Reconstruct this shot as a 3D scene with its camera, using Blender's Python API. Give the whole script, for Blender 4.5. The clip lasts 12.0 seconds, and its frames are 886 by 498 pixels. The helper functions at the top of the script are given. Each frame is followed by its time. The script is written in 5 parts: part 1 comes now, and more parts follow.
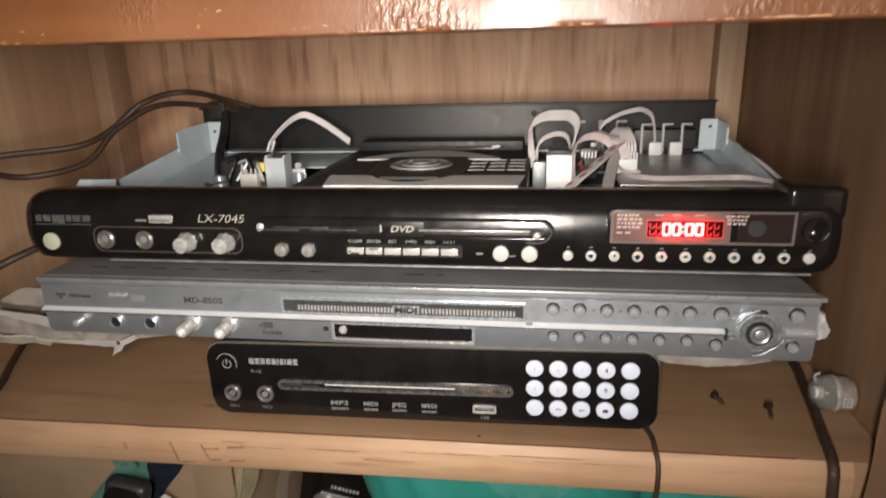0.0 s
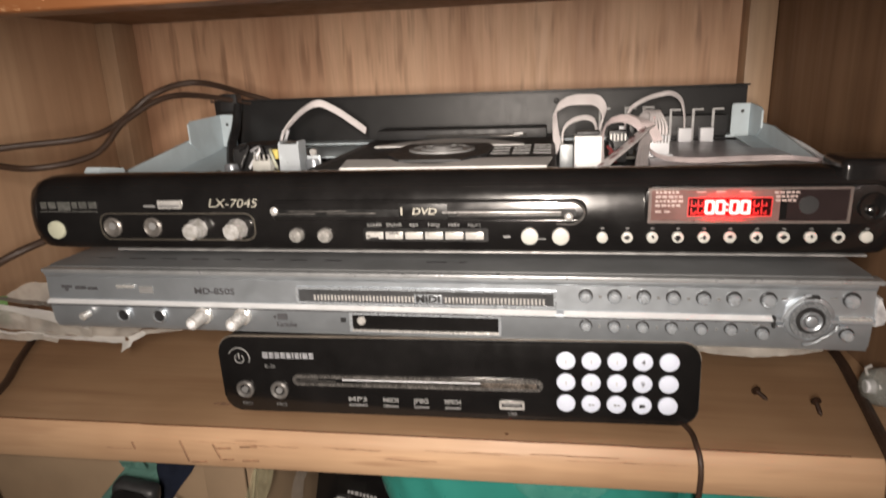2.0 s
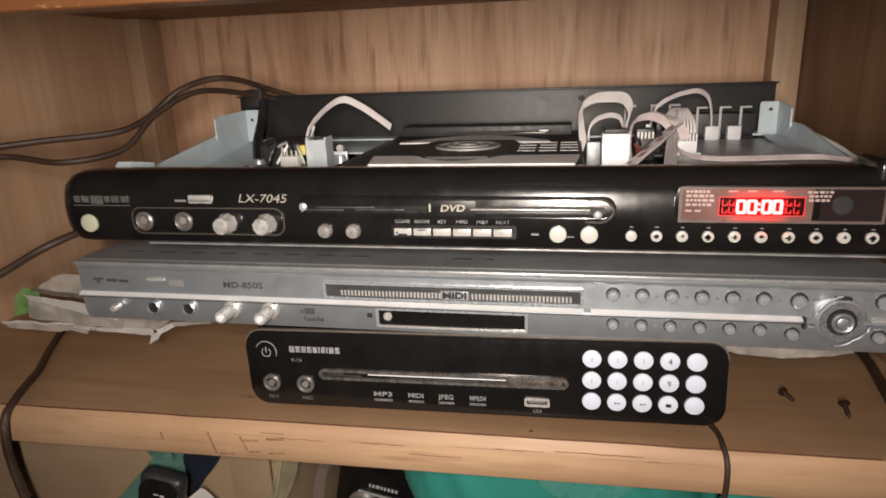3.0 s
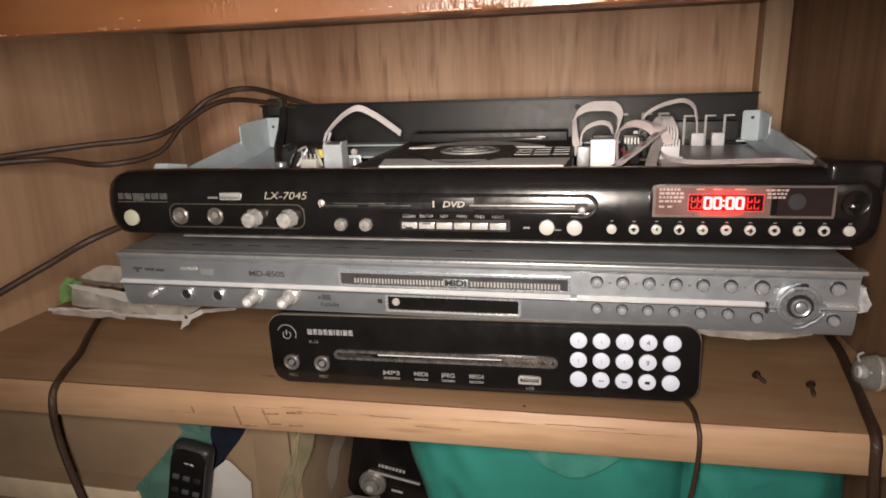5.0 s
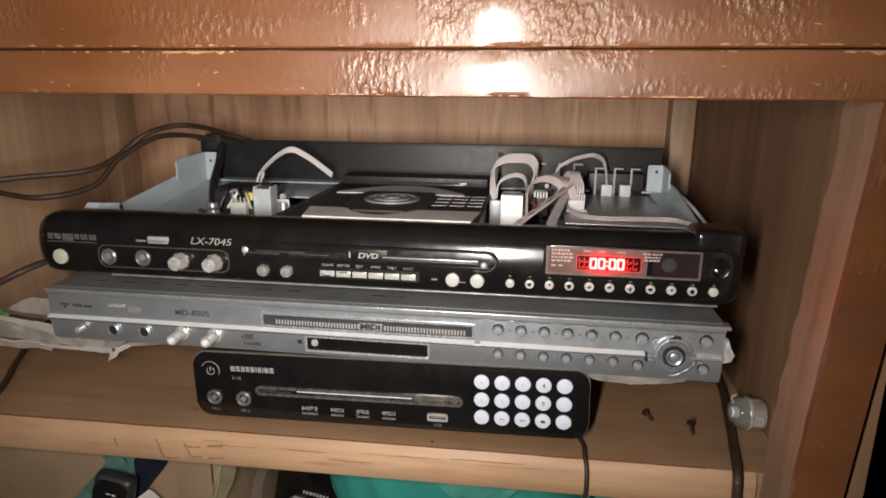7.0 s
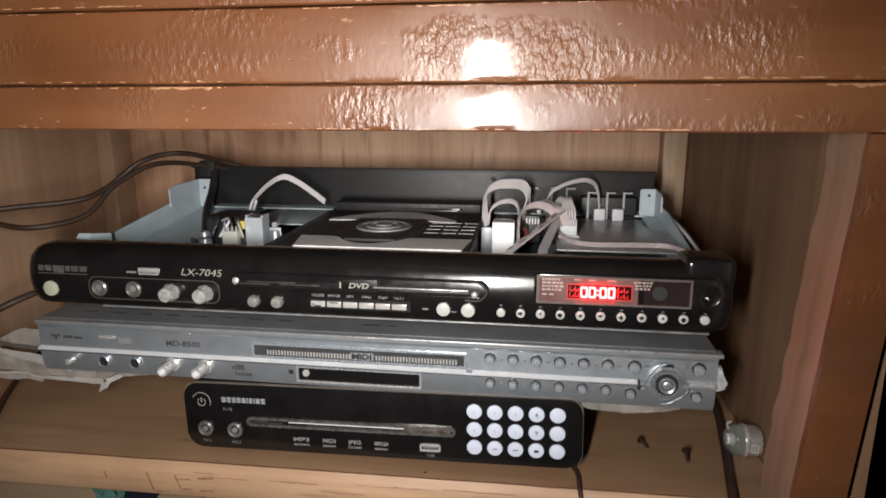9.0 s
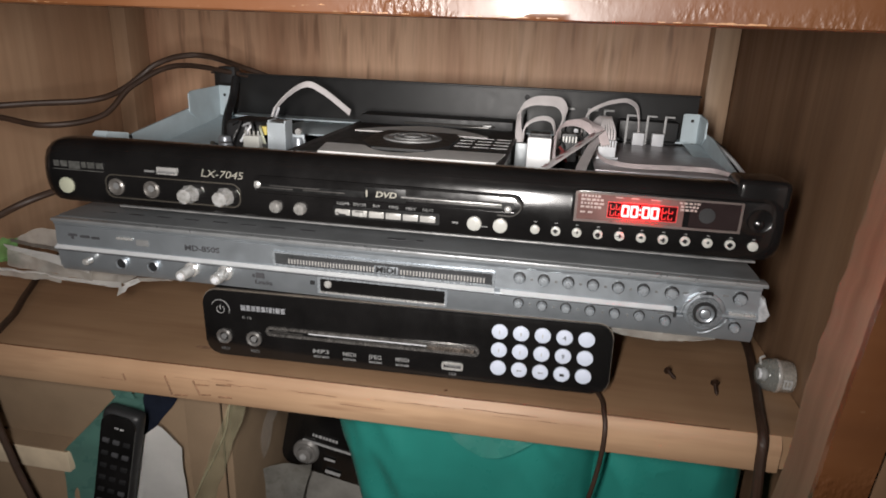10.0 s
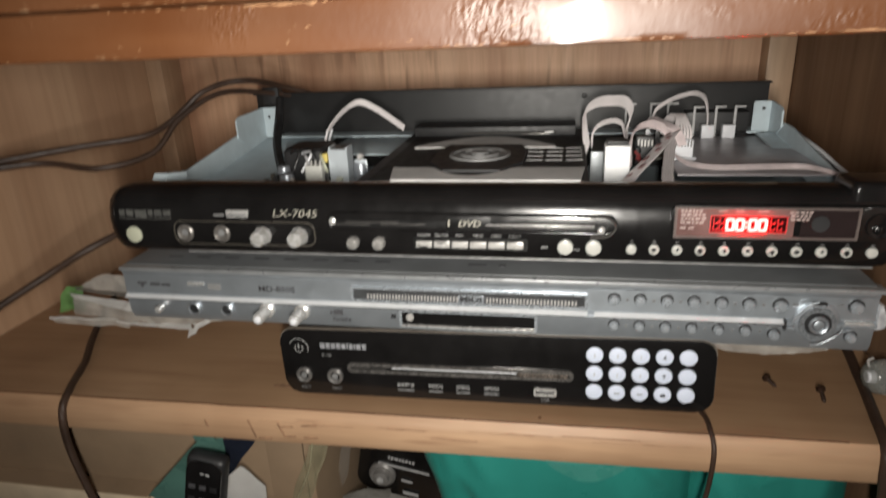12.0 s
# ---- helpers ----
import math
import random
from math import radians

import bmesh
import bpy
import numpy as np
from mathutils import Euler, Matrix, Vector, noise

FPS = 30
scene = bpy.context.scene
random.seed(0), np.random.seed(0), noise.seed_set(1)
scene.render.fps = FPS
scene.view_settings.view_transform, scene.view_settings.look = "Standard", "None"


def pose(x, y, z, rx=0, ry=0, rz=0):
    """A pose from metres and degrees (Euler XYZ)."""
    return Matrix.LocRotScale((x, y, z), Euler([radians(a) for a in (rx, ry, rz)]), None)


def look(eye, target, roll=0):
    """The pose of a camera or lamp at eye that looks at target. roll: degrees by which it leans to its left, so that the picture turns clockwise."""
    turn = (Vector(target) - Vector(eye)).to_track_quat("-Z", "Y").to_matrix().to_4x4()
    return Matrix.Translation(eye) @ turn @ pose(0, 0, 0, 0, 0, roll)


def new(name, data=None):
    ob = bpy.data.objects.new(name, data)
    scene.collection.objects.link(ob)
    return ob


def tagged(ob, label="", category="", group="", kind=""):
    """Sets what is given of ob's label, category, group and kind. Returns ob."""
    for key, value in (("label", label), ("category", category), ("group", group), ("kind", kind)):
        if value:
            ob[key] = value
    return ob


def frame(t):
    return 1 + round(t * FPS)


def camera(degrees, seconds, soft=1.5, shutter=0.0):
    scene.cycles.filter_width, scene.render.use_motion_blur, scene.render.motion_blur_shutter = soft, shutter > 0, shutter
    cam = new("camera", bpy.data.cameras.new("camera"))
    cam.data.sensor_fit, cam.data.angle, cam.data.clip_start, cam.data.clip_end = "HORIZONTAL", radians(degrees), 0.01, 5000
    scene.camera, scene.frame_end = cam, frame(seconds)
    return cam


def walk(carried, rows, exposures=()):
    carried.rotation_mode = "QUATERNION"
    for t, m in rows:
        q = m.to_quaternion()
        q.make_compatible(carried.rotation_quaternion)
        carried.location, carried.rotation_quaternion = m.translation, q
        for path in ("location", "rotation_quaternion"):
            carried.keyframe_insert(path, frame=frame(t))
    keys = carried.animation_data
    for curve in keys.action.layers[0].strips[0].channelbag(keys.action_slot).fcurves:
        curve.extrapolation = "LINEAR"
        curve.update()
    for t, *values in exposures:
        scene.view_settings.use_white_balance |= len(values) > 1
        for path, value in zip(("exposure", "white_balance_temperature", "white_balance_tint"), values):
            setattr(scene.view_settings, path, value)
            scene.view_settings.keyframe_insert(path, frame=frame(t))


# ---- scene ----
# ---- camera ----
cam = camera(70.1, 12.0, soft=1.7, shutter=0.6)
PATH = [
    (0, (0.068, -0.313, 0.206), (-0.229, 1.578, -0.376), -1.6),
    (0.4, (0.072, -0.308, 0.2), (-0.283, 1.569, -0.422), -2.1),
    (0.5, (0.072, -0.308, 0.2), (-0.274, 1.569, -0.398), -2.1),
    (0.6, (0.071, -0.307, 0.2), (-0.276, 1.569, -0.382), -2.3),
    (1, (0.066, -0.301, 0.196), (-0.278, 1.591, -0.352), -3.6),
    (1.5, (0.058, -0.296, 0.188), (-0.271, 1.594, -0.375), -3.5),
    (1.9, (0.059, -0.299, 0.188), (-0.28, 1.595, -0.347), -2.4),
    (2, (0.059, -0.299, 0.188), (-0.275, 1.595, -0.361), -2.3),
    (2.1, (0.059, -0.298, 0.188), (-0.267, 1.595, -0.389), -2.3),
    (2.5, (0.056, -0.295, 0.187), (-0.301, 1.585, -0.395), -2.1),
    (3, (0.053, -0.301, 0.189), (-0.327, 1.581, -0.371), -2.1),
    (3.2, (0.056, -0.314, 0.184), (-0.322, 1.579, -0.338), -2.0),
    (4.8, (0.069, -0.343, 0.186), (-0.331, 1.551, -0.319), -2.1),
    (5, (0.066, -0.339, 0.191), (-0.352, 1.542, -0.343), -2.1),
    (5.5, (0.068, -0.339, 0.183), (-0.325, 1.544, -0.365), -1.0),
    (6, (0.057, -0.349, 0.186), (-0.314, 1.538, -0.36), 0.5),
    (6.5, (0.079, -0.347, 0.207), (-0.207, 1.551, -0.356), 1.6),
    (7, (0.095, -0.357, 0.22), (-0.186, 1.559, -0.282), 0.4),
    (7.2, (0.099, -0.36, 0.211), (-0.197, 1.557, -0.273), 0.2),
    (8.8, (0.1, -0.356, 0.221), (-0.185, 1.576, -0.213), 0.6),
    (9, (0.1, -0.354, 0.227), (-0.182, 1.574, -0.223), -0.1),
    (9.5, (0.097, -0.355, 0.226), (-0.183, 1.562, -0.267), -0.8),
    (9.8, (0.093, -0.352, 0.214), (-0.213, 1.535, -0.374), 0.0),
    (10, (0.089, -0.341, 0.208), (-0.227, 1.527, -0.433), 2.2),
    (10.2, (0.089, -0.336, 0.217), (-0.253, 1.547, -0.363), 0.7),
    (10.5, (0.072, -0.326, 0.225), (-0.375, 1.484, -0.499), -2.8),
    (10.7, (0.063, -0.324, 0.224), (-0.311, 1.478, -0.56), -1.8),
    (11, (0.067, -0.324, 0.238), (-0.261, 1.506, -0.5), -1.9),
    (11.2, (0.066, -0.327, 0.246), (-0.311, 1.512, -0.443), -3.9),
    (11.4, (0.052, -0.325, 0.232), (-0.317, 1.516, -0.474), -1.5),
    (11.5, (0.051, -0.325, 0.231), (-0.339, 1.541, -0.375), -0.9),
    (11.6, (0.052, -0.325, 0.232), (-0.402, 1.53, -0.359), -2.0),
    (11.7, (0.062, -0.32, 0.237), (-0.368, 1.533, -0.38), -3.6),
    (12, (0.048, -0.324, 0.227), (-0.323, 1.515, -0.467), -2.7),
]
walk(cam, [(t, look(eye, target, roll)) for t, eye, target, roll in PATH],
     [(0, 0.22, 6450, 10), (0.5, 0.26, 6450, 10), (1.0, 0.26, 6450, 10), (1.7, 0.37, 6600, 11), (2.3, 0.33, 6650, 12), (3.0, 0.18, 6650, 12),
      (5.0, 0.14, 6700, 13), (6.5, 0.03, 6500, 11), (9.0, -0.05, 6050, 9), (9.6, -0.06, 6000, 9), (10.5, 0.02, 6100, 8), (12.0, 0.01, 6200, 6)])

# ---- light: the phone's torch by the lens, in a dark room ----
world = bpy.data.worlds.new("dark_room")
world.use_nodes = True
world.node_tree.nodes["Background"].inputs[0].default_value = (0.9, 0.8, 0.7, 1)
world.node_tree.nodes["Background"].inputs[1].default_value = 0.02
scene.world = world
torch = bpy.data.lights.new("phone_torch", "AREA")
torch.energy, torch.color = 1.7, (1.0, 0.905, 0.81)
torch.shape, torch.size, torch.size_y = "RECTANGLE", 0.014, 0.105
torch.spread = radians(135)
torch_ob = new("phone_torch", torch)
torch_ob.matrix_world = look((0.056, -0.362, 0.205), (-0.06, 0.10, 0.168))
scene.view_settings.exposure = 0.0


# ---- materials ----
def nodes_of(name):
    m = bpy.data.materials.new(name)
    m.use_nodes = True
    t = m.node_tree
    return m, t, t.nodes["Principled BSDF"]


def noise_tex(t, scale, detail=4, stretch=(1, 1, 1), rough=0.55):
    co = t.nodes.new("ShaderNodeTexCoord")
    mp = t.nodes.new("ShaderNodeMapping")
    mp.inputs["Scale"].default_value = stretch
    n = t.nodes.new("ShaderNodeTexNoise")
    n.inputs["Scale"].default_value, n.inputs["Detail"].default_value = scale, detail
    n.inputs["Roughness"].default_value = rough
    t.links.new(co.outputs["Object"], mp.inputs[0])
    t.links.new(mp.outputs[0], n.inputs["Vector"])
    return n.outputs["Fac"]


def ramp(t, fac, stops):
    r = t.nodes.new("ShaderNodeValToRGB")
    e = r.color_ramp.elements
    while len(e) < len(stops):
        e.new(0.5)
    for k, (p, c) in zip(e, stops):
        k.position, k.color = p, (*c, 1)
    t.links.new(fac, r.inputs[0])
    return r.outputs[0]


def blend(t, fac, a, b, how="MIX"):
    m = t.nodes.new("ShaderNodeMix")
    m.data_type, m.blend_type = "RGBA", how
    if isinstance(fac, float):
        m.inputs[0].default_value = fac
    else:
        t.links.new(fac, m.inputs[0])
    for k, v in ((6, a), (7, b)):
        if isinstance(v, tuple):
            m.inputs[k].default_value = (*v, 1)
        else:
            t.links.new(v, m.inputs[k])
    return m.outputs[2]


def bump(t, p, fac, strength, dist=0.001):
    b = t.nodes.new("ShaderNodeBump")
    b.inputs["Strength"].default_value, b.inputs["Distance"].default_value = strength, dist
    t.links.new(fac, b.inputs["Height"])
    t.links.new(b.outputs[0], p.inputs["Normal"])


def plain(name, col, rough=0.5, metal=0.0, vary=0.15, scale=60, coat=0.0, emit=None, power=0.0, alpha=1.0, trans=0.0, grain=0.0, dust=1.0):
    """A surface of one colour with soft stains, dust in the gloss and a little relief."""
    m, t, p = nodes_of(name)
    f = noise_tex(t, scale, 5)
    dark = tuple(c * (1 - vary) for c in col)
    light = tuple(min(1, c * (1 + vary)) for c in col)
    t.links.new(ramp(t, f, [(0.3, dark), (0.7, light)]), p.inputs["Base Color"])
    g = noise_tex(t, scale * 3.1, 3)
    t.links.new(ramp(t, g, [(0.3, (max(0.02, rough - 0.08 * dust),) * 3), (0.75, (min(1, rough + 0.1 * dust),) * 3)]), p.inputs["Roughness"])
    p.inputs["Metallic"].default_value = metal
    p.inputs["Coat Weight"].default_value = coat
    p.inputs["Alpha"].default_value = alpha
    p.inputs["Transmission Weight"].default_value = trans
    if grain:
        bump(t, p, noise_tex(t, scale * 12, 2), grain, 0.0004)
    if emit:
        p.inputs["Emission Color"].default_value, p.inputs["Emission Strength"].default_value = (*emit, 1), power
    return m


def wood(name, lo, mid, hi, along="z", rough=0.6, coat=0.0, scale=26, streak=0.35, fibre=0.5, fleck=0.0, bands=0.0):
    """Timber: long fibres along one axis, broad figure, dark streaks and blotches."""
    m, t, p = nodes_of(name)
    st = {"x": (0.06, 1, 1), "y": (1, 0.06, 1), "z": (1, 1, 0.06)}[along]
    broad = noise_tex(t, scale * 0.55, 4, st)
    fine = noise_tex(t, scale * 7, 3, st)
    blotch = noise_tex(t, 5, 4)
    c = ramp(t, broad, [(0.3, lo), (0.5, mid), (0.72, hi)])
    c = blend(t, fibre, c, ramp(t, fine, [(0.3, (0.55, 0.5, 0.45)), (0.6, (1, 1, 1))]), "MULTIPLY")
    if fleck:
        pores = noise_tex(t, 95, 2, {"x": (0.1, 1, 1), "y": (1, 0.1, 1), "z": (1, 1, 0.1)}[along])
        zone = noise_tex(t, 11, 2)
        spots = blend(t, 1.0, ramp(t, pores, [(0.53, (0, 0, 0)), (0.66, (fleck,) * 3)]), ramp(t, zone, [(0.40, (0, 0, 0)), (0.58, (1, 1, 1))]), "MULTIPLY")
        c = blend(t, spots, c, (0.20, 0.095, 0.05))
    if bands:
        band = noise_tex(t, 17, 3, {"x": (0.03, 1, 1), "y": (1, 0.03, 1), "z": (1, 1, 0.03)}[along])
        c = blend(t, bands, c, ramp(t, band, [(0.38, (0.50, 0.40, 0.32)), (0.50, (1, 1, 1)), (0.64, (1.0, 0.95, 0.88))]), "MULTIPLY")
    c = blend(t, streak, c, ramp(t, blotch, [(0.35, (0.5, 0.42, 0.36)), (0.6, (1, 1, 1))]), "MULTIPLY")
    t.links.new(c, p.inputs["Base Color"])
    t.links.new(ramp(t, fine, [(0.3, (rough + 0.1,) * 3), (0.7, (rough - 0.08,) * 3)]), p.inputs["Roughness"])
    p.inputs["Coat Weight"].default_value = coat
    bump(t, p, fine, 0.25, 0.0006)
    return m


def varnished(name):
    """Old orange-brown varnish: wrinkled gloss film, pale chips and scratches."""
    m, t, p = nodes_of(name)
    broad = noise_tex(t, 14, 4, (0.12, 1, 1))
    c = ramp(t, broad, [(0.3, (0.062, 0.021, 0.007)), (0.55, (0.120, 0.043, 0.014)), (0.75, (0.180, 0.072, 0.026))])
    haze = noise_tex(t, 9, 5)
    c = blend(t, ramp(t, haze, [(0.45, (0, 0, 0)), (0.75, (0.30, 0.30, 0.30))]), c, (0.21, 0.105, 0.050))
    chip = noise_tex(t, 260, 4, (0.35, 1, 1.0), 0.6)
    zone = noise_tex(t, 26, 3)
    chips = blend(t, 1.0, ramp(t, chip, [(0.64, (0, 0, 0)), (0.72, (0.7, 0.7, 0.7))]), ramp(t, zone, [(0.52, (0, 0, 0)), (0.6, (1, 1, 1))]), "MULTIPLY")
    c = blend(t, chips, c, (0.36, 0.23, 0.13))
    t.links.new(c, p.inputs["Base Color"])
    t.links.new(ramp(t, haze, [(0.3, (0.36, 0.36, 0.36)), (0.7, (0.50, 0.50, 0.50))]), p.inputs["Roughness"])
    p.inputs["Specular IOR Level"].default_value = 0.58
    p.inputs["Coat Weight"].default_value, p.inputs["Coat Roughness"].default_value = 0.45, 0.12
    patch = ramp(t, noise_tex(t, 17, 3, (0.6, 1, 1.3)), [(0.50, (0.04, 0.04, 0.04)), (0.62, (1, 1, 1))])
    wrinkle = blend(t, 1.0, ramp(t, noise_tex(t, 330, 2, (1, 1, 0.6), 0.5), [(0.40, (0, 0, 0)), (0.65, (1, 1, 1))]), patch, "MULTIPLY")
    bump(t, p, blend(t, 0.3, wrinkle, noise_tex(t, 34, 2)), 0.42, 0.0018)
    return m


PLY = wood("raw_plywood", (0.50, 0.28, 0.17), (0.68, 0.43, 0.28), (0.78, 0.53, 0.36), "z", 0.6, scale=30, streak=0.4, fibre=0.3, fleck=0.6, bands=0.2)
# two side tones: darker right, lighter left, with the torch's uneven light put in
PLY_SIDE = wood("shaded_plywood_side", (0.20, 0.118, 0.066), (0.27, 0.162, 0.093), (0.33, 0.205, 0.122), "z", 0.6, scale=14, streak=0.4, fibre=0.3, bands=0.4)
PLY_LEFT = wood("lit_plywood_side", (0.42, 0.26, 0.155), (0.53, 0.34, 0.215), (0.61, 0.41, 0.265), "z", 0.6, scale=14, fibre=0.25, bands=0.2)
BOARD = wood("shelf_board", (0.29, 0.176, 0.098), (0.385, 0.245, 0.142), (0.45, 0.295, 0.178), "x", 0.5, 0.1, 12, 0.65, 0.2, 0.3)
EDGE = wood("shelf_edge", (0.36, 0.215, 0.120), (0.48, 0.305, 0.182), (0.58, 0.385, 0.24), "x", 0.5, 0.0, 16, 0.6, 0.4, 0.5)
# duller, darker pine for the inner side of the front right post
POST_DULL = wood("dull_pine", (0.21, 0.145, 0.092), (0.27, 0.19, 0.125), (0.33, 0.24, 0.16), "z", 0.6, scale=18, fibre=0.3, streak=0.6, bands=0.3)
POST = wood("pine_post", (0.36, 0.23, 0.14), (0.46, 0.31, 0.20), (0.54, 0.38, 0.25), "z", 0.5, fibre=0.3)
VARNISH = varnished("orange_varnish")
BLACK = plain("black_gloss_plastic", (0.0085, 0.008, 0.008), 0.20, vary=0.3, scale=40, coat=0.2, dust=0.5)
BLACK_MATT = plain("black_matt_plastic", (0.017, 0.017, 0.018), 0.5, vary=0.3)
BLACK_METAL = plain("black_painted_steel", (0.0125, 0.0125, 0.013), 0.47, vary=0.2, dust=0.3)
SILVER = plain("silver_plastic", (0.43, 0.465, 0.50), 0.35, 0.72, 0.10, 55, dust=0.5)
SILVER_KEY = plain("bright_silver_plastic", (0.50, 0.54, 0.58), 0.27, 0.6, 0.08, 60, dust=0.3)
SILVER_TOP = plain("dull_silver_sheet", (0.15, 0.155, 0.16), 0.40, 0.3, 0.2, 30, dust=0.4)
CHROME = plain("worn_chrome", (0.72, 0.71, 0.69), 0.26, 0.6, 0.1)
ALU = plain("brushed_aluminium", (0.55, 0.60, 0.64), 0.35, 0.35, 0.1)
STEEL = plain("zinc_steel_sheet", (0.50, 0.58, 0.62), 0.45, 0.1, 0.1, 50)
WHITE = plain("white_plastic", (0.66, 0.67, 0.70), 0.45, vary=0.05)
KEYCAP = plain("white_keycap", (0.60, 0.65, 0.77), 0.4, vary=0.05)
CREAM = plain("cream_button", (0.42, 0.43, 0.33), 0.35, vary=0.08)
IVORY = plain("ivory_button", (0.44, 0.44, 0.41), 0.35, vary=0.08)
HOLE = plain("black_recess", (0.004, 0.004, 0.004), 0.4, vary=0.2)
DULL = plain("dull_worn_metal", (0.10, 0.095, 0.09), 0.35, 0.5)
RIDGE = plain("highlight_silver_edge", (0.80, 0.82, 0.84), 0.3, 0.35, 0.08, 60, dust=0.3)
GREYKEY = plain("grey_silver_key", (0.48, 0.47, 0.45), 0.3, 0.3, 0.1)
PAPER = plain("white_paper", (0.72, 0.71, 0.69), 0.7, vary=0.06)
RIBBON = plain("grey_ribbon_cable", (0.66, 0.62, 0.62), 0.5, vary=0.12)
RIBBON_PRINT = plain("pinkish_ribbon_cable", (0.60, 0.52, 0.52), 0.5, vary=0.3)
CORD = plain("dark_brown_rubber", (0.040, 0.022, 0.014), 0.55, vary=0.25)
TEAL = plain("teal_plastic_film", (0.033, 0.235, 0.197), 0.33, vary=0.10, scale=18)
TEAL_PALE = plain("pale_teal_plastic_film", (0.16, 0.33, 0.28), 0.3, vary=0.15, scale=25)
NAVY = plain("navy_cloth", (0.012, 0.018, 0.04), 0.8, vary=0.3, grain=0.3)
CARD = plain("brown_cardboard", (0.25, 0.175, 0.11), 0.75, vary=0.1, scale=30, grain=0.1)
CARD_EDGE = plain("pale_board_edge", (0.60, 0.49, 0.35), 0.7, vary=0.12)
TEAL_LIGHT = plain("light_teal_fold", (0.09, 0.38, 0.32), 0.3, vary=0.12, scale=25)
GOUGE = plain("dirty_gouge", (0.27, 0.155, 0.09), 0.8, vary=0.4, scale=200)
FILM = plain("yellowed_plastic_film", (0.46, 0.42, 0.27), 0.25, vary=0.3, alpha=0.32)
CLEAR = plain("clear_plastic_film", (0.8, 0.8, 0.78), 0.16, vary=0.1, alpha=0.07)
FOIL = plain("crinkled_plastic_wrap", (0.68, 0.65, 0.60), 0.2, vary=0.25, alpha=0.55)
GREEN = plain("green_print", (0.22, 0.44, 0.15), 0.4, vary=0.25, alpha=0.85)
GLASS = plain("dark_window_glass", (0.15, 0.085, 0.078), 0.14, vary=0.3)
PRINT = plain("pale_print", (0.42, 0.42, 0.42), 0.5, vary=0.2, scale=400)
KEYNAME = plain("grey_key_print", (0.25, 0.25, 0.25), 0.5, vary=0.3, scale=500)
FILTER = plain("lit_red_filter", (0.016, 0.004, 0.004), 0.2, emit=(1.0, 0.02, 0.02), power=0.02)
GREYMARK = plain("worn_dark_print", (0.075, 0.075, 0.07), 0.45, vary=0.5, scale=300)
DIM_PRINT = plain("dim_grey_print", (0.16, 0.16, 0.16), 0.5, vary=0.2)
DARK_PRINT = plain("dark_grey_print", (0.06, 0.06, 0.065), 0.5, vary=0.2)
GOLD = plain("gold_print", (0.36, 0.345, 0.295), 0.4, 0.2, vary=0.3, scale=500)
MAKER = plain("worn_grey_lettering", (0.24, 0.245, 0.26), 0.5, vary=0.55, scale=700)
FADED = plain("faded_marker", (0.24, 0.135, 0.075), 0.7, vary=0.5, scale=260)
BARE = plain("bare_chipped_wood", (0.31, 0.165, 0.080), 0.5, vary=0.4, scale=220)
BURN = plain("burnt_pen_mark", (0.11, 0.045, 0.018), 0.7, vary=0.3, scale=300)
PCB = plain("dark_circuit_board", (0.05, 0.045, 0.035), 0.5, vary=0.4, scale=200)
YELLOW = plain("yellow_tape", (0.55, 0.45, 0.12), 0.45, vary=0.15)
LED = plain("red_led", (0.5, 0.02, 0.02), 0.4, emit=(1.0, 0.0085, 0.0075), power=130)
LED_DIM = plain("dim_red_segment", (0.3, 0.02, 0.02), 0.4, emit=(1.0, 0.03, 0.03), power=0.6)
RUST = plain("rusty_screw", (0.032, 0.015, 0.008), 0.6, 0.4, 0.4, 400)
WALL = plain("dark_painted_wall", (0.10, 0.10, 0.12), 0.8, vary=0.1, scale=6)
FLOORM = plain("dark_floor", (0.08, 0.07, 0.06), 0.7, vary=0.2, scale=8)
BLUE = plain("dim_room_blue", (0.018, 0.03, 0.085), 0.9, vary=0.3)


# ---- mesh helpers ----
def thing(name, base, label, category, group="", rot=(0, 0, 0)):
    ob = new(name)
    ob.empty_display_size = 0.02
    ob.matrix_basis = pose(*base, *rot)
    ob["base"] = base
    return tagged(ob, label, category, group)


def part(name, bm, material, parent=None, label="", smooth=True):
    """Links a bmesh, in world places, as one mesh under a thing or under a part."""
    me = bpy.data.meshes.new(name)
    bmesh.ops.recalc_face_normals(bm, faces=bm.faces)
    if smooth:
        for f in bm.faces:
            f.smooth = True
        for e in bm.edges:
            e.smooth = len(e.link_faces) == 2 and e.calc_face_angle(0) < 0.6
    bm.to_mesh(me)
    bm.free()
    me.materials.append(material)
    ob = new(name, me)
    if parent is not None:
        ob.parent = parent
        if parent.type == "EMPTY":
            ob.matrix_parent_inverse = Matrix.Translation(parent["base"]).inverted()
    return tagged(ob, label)


def structure(name, bm, material, label, category):
    return tagged(part(name, bm, material), label, category, kind="structure")


def box(x0, x1, y0, y1, z0, z1, bevel=0.0, bm=None, seg=2):
    own = bmesh.new()
    m = Matrix.Translation(((x0 + x1) / 2, (y0 + y1) / 2, (z0 + z1) / 2)) @ Matrix.Diagonal((abs(x1 - x0), abs(y1 - y0), abs(z1 - z0), 1))
    bmesh.ops.create_cube(own, size=1, matrix=m)
    if bevel:
        bmesh.ops.bevel(own, geom=own.edges[:], offset=bevel, segments=seg, profile=0.6, affect="EDGES")
    return merge(bm, own)


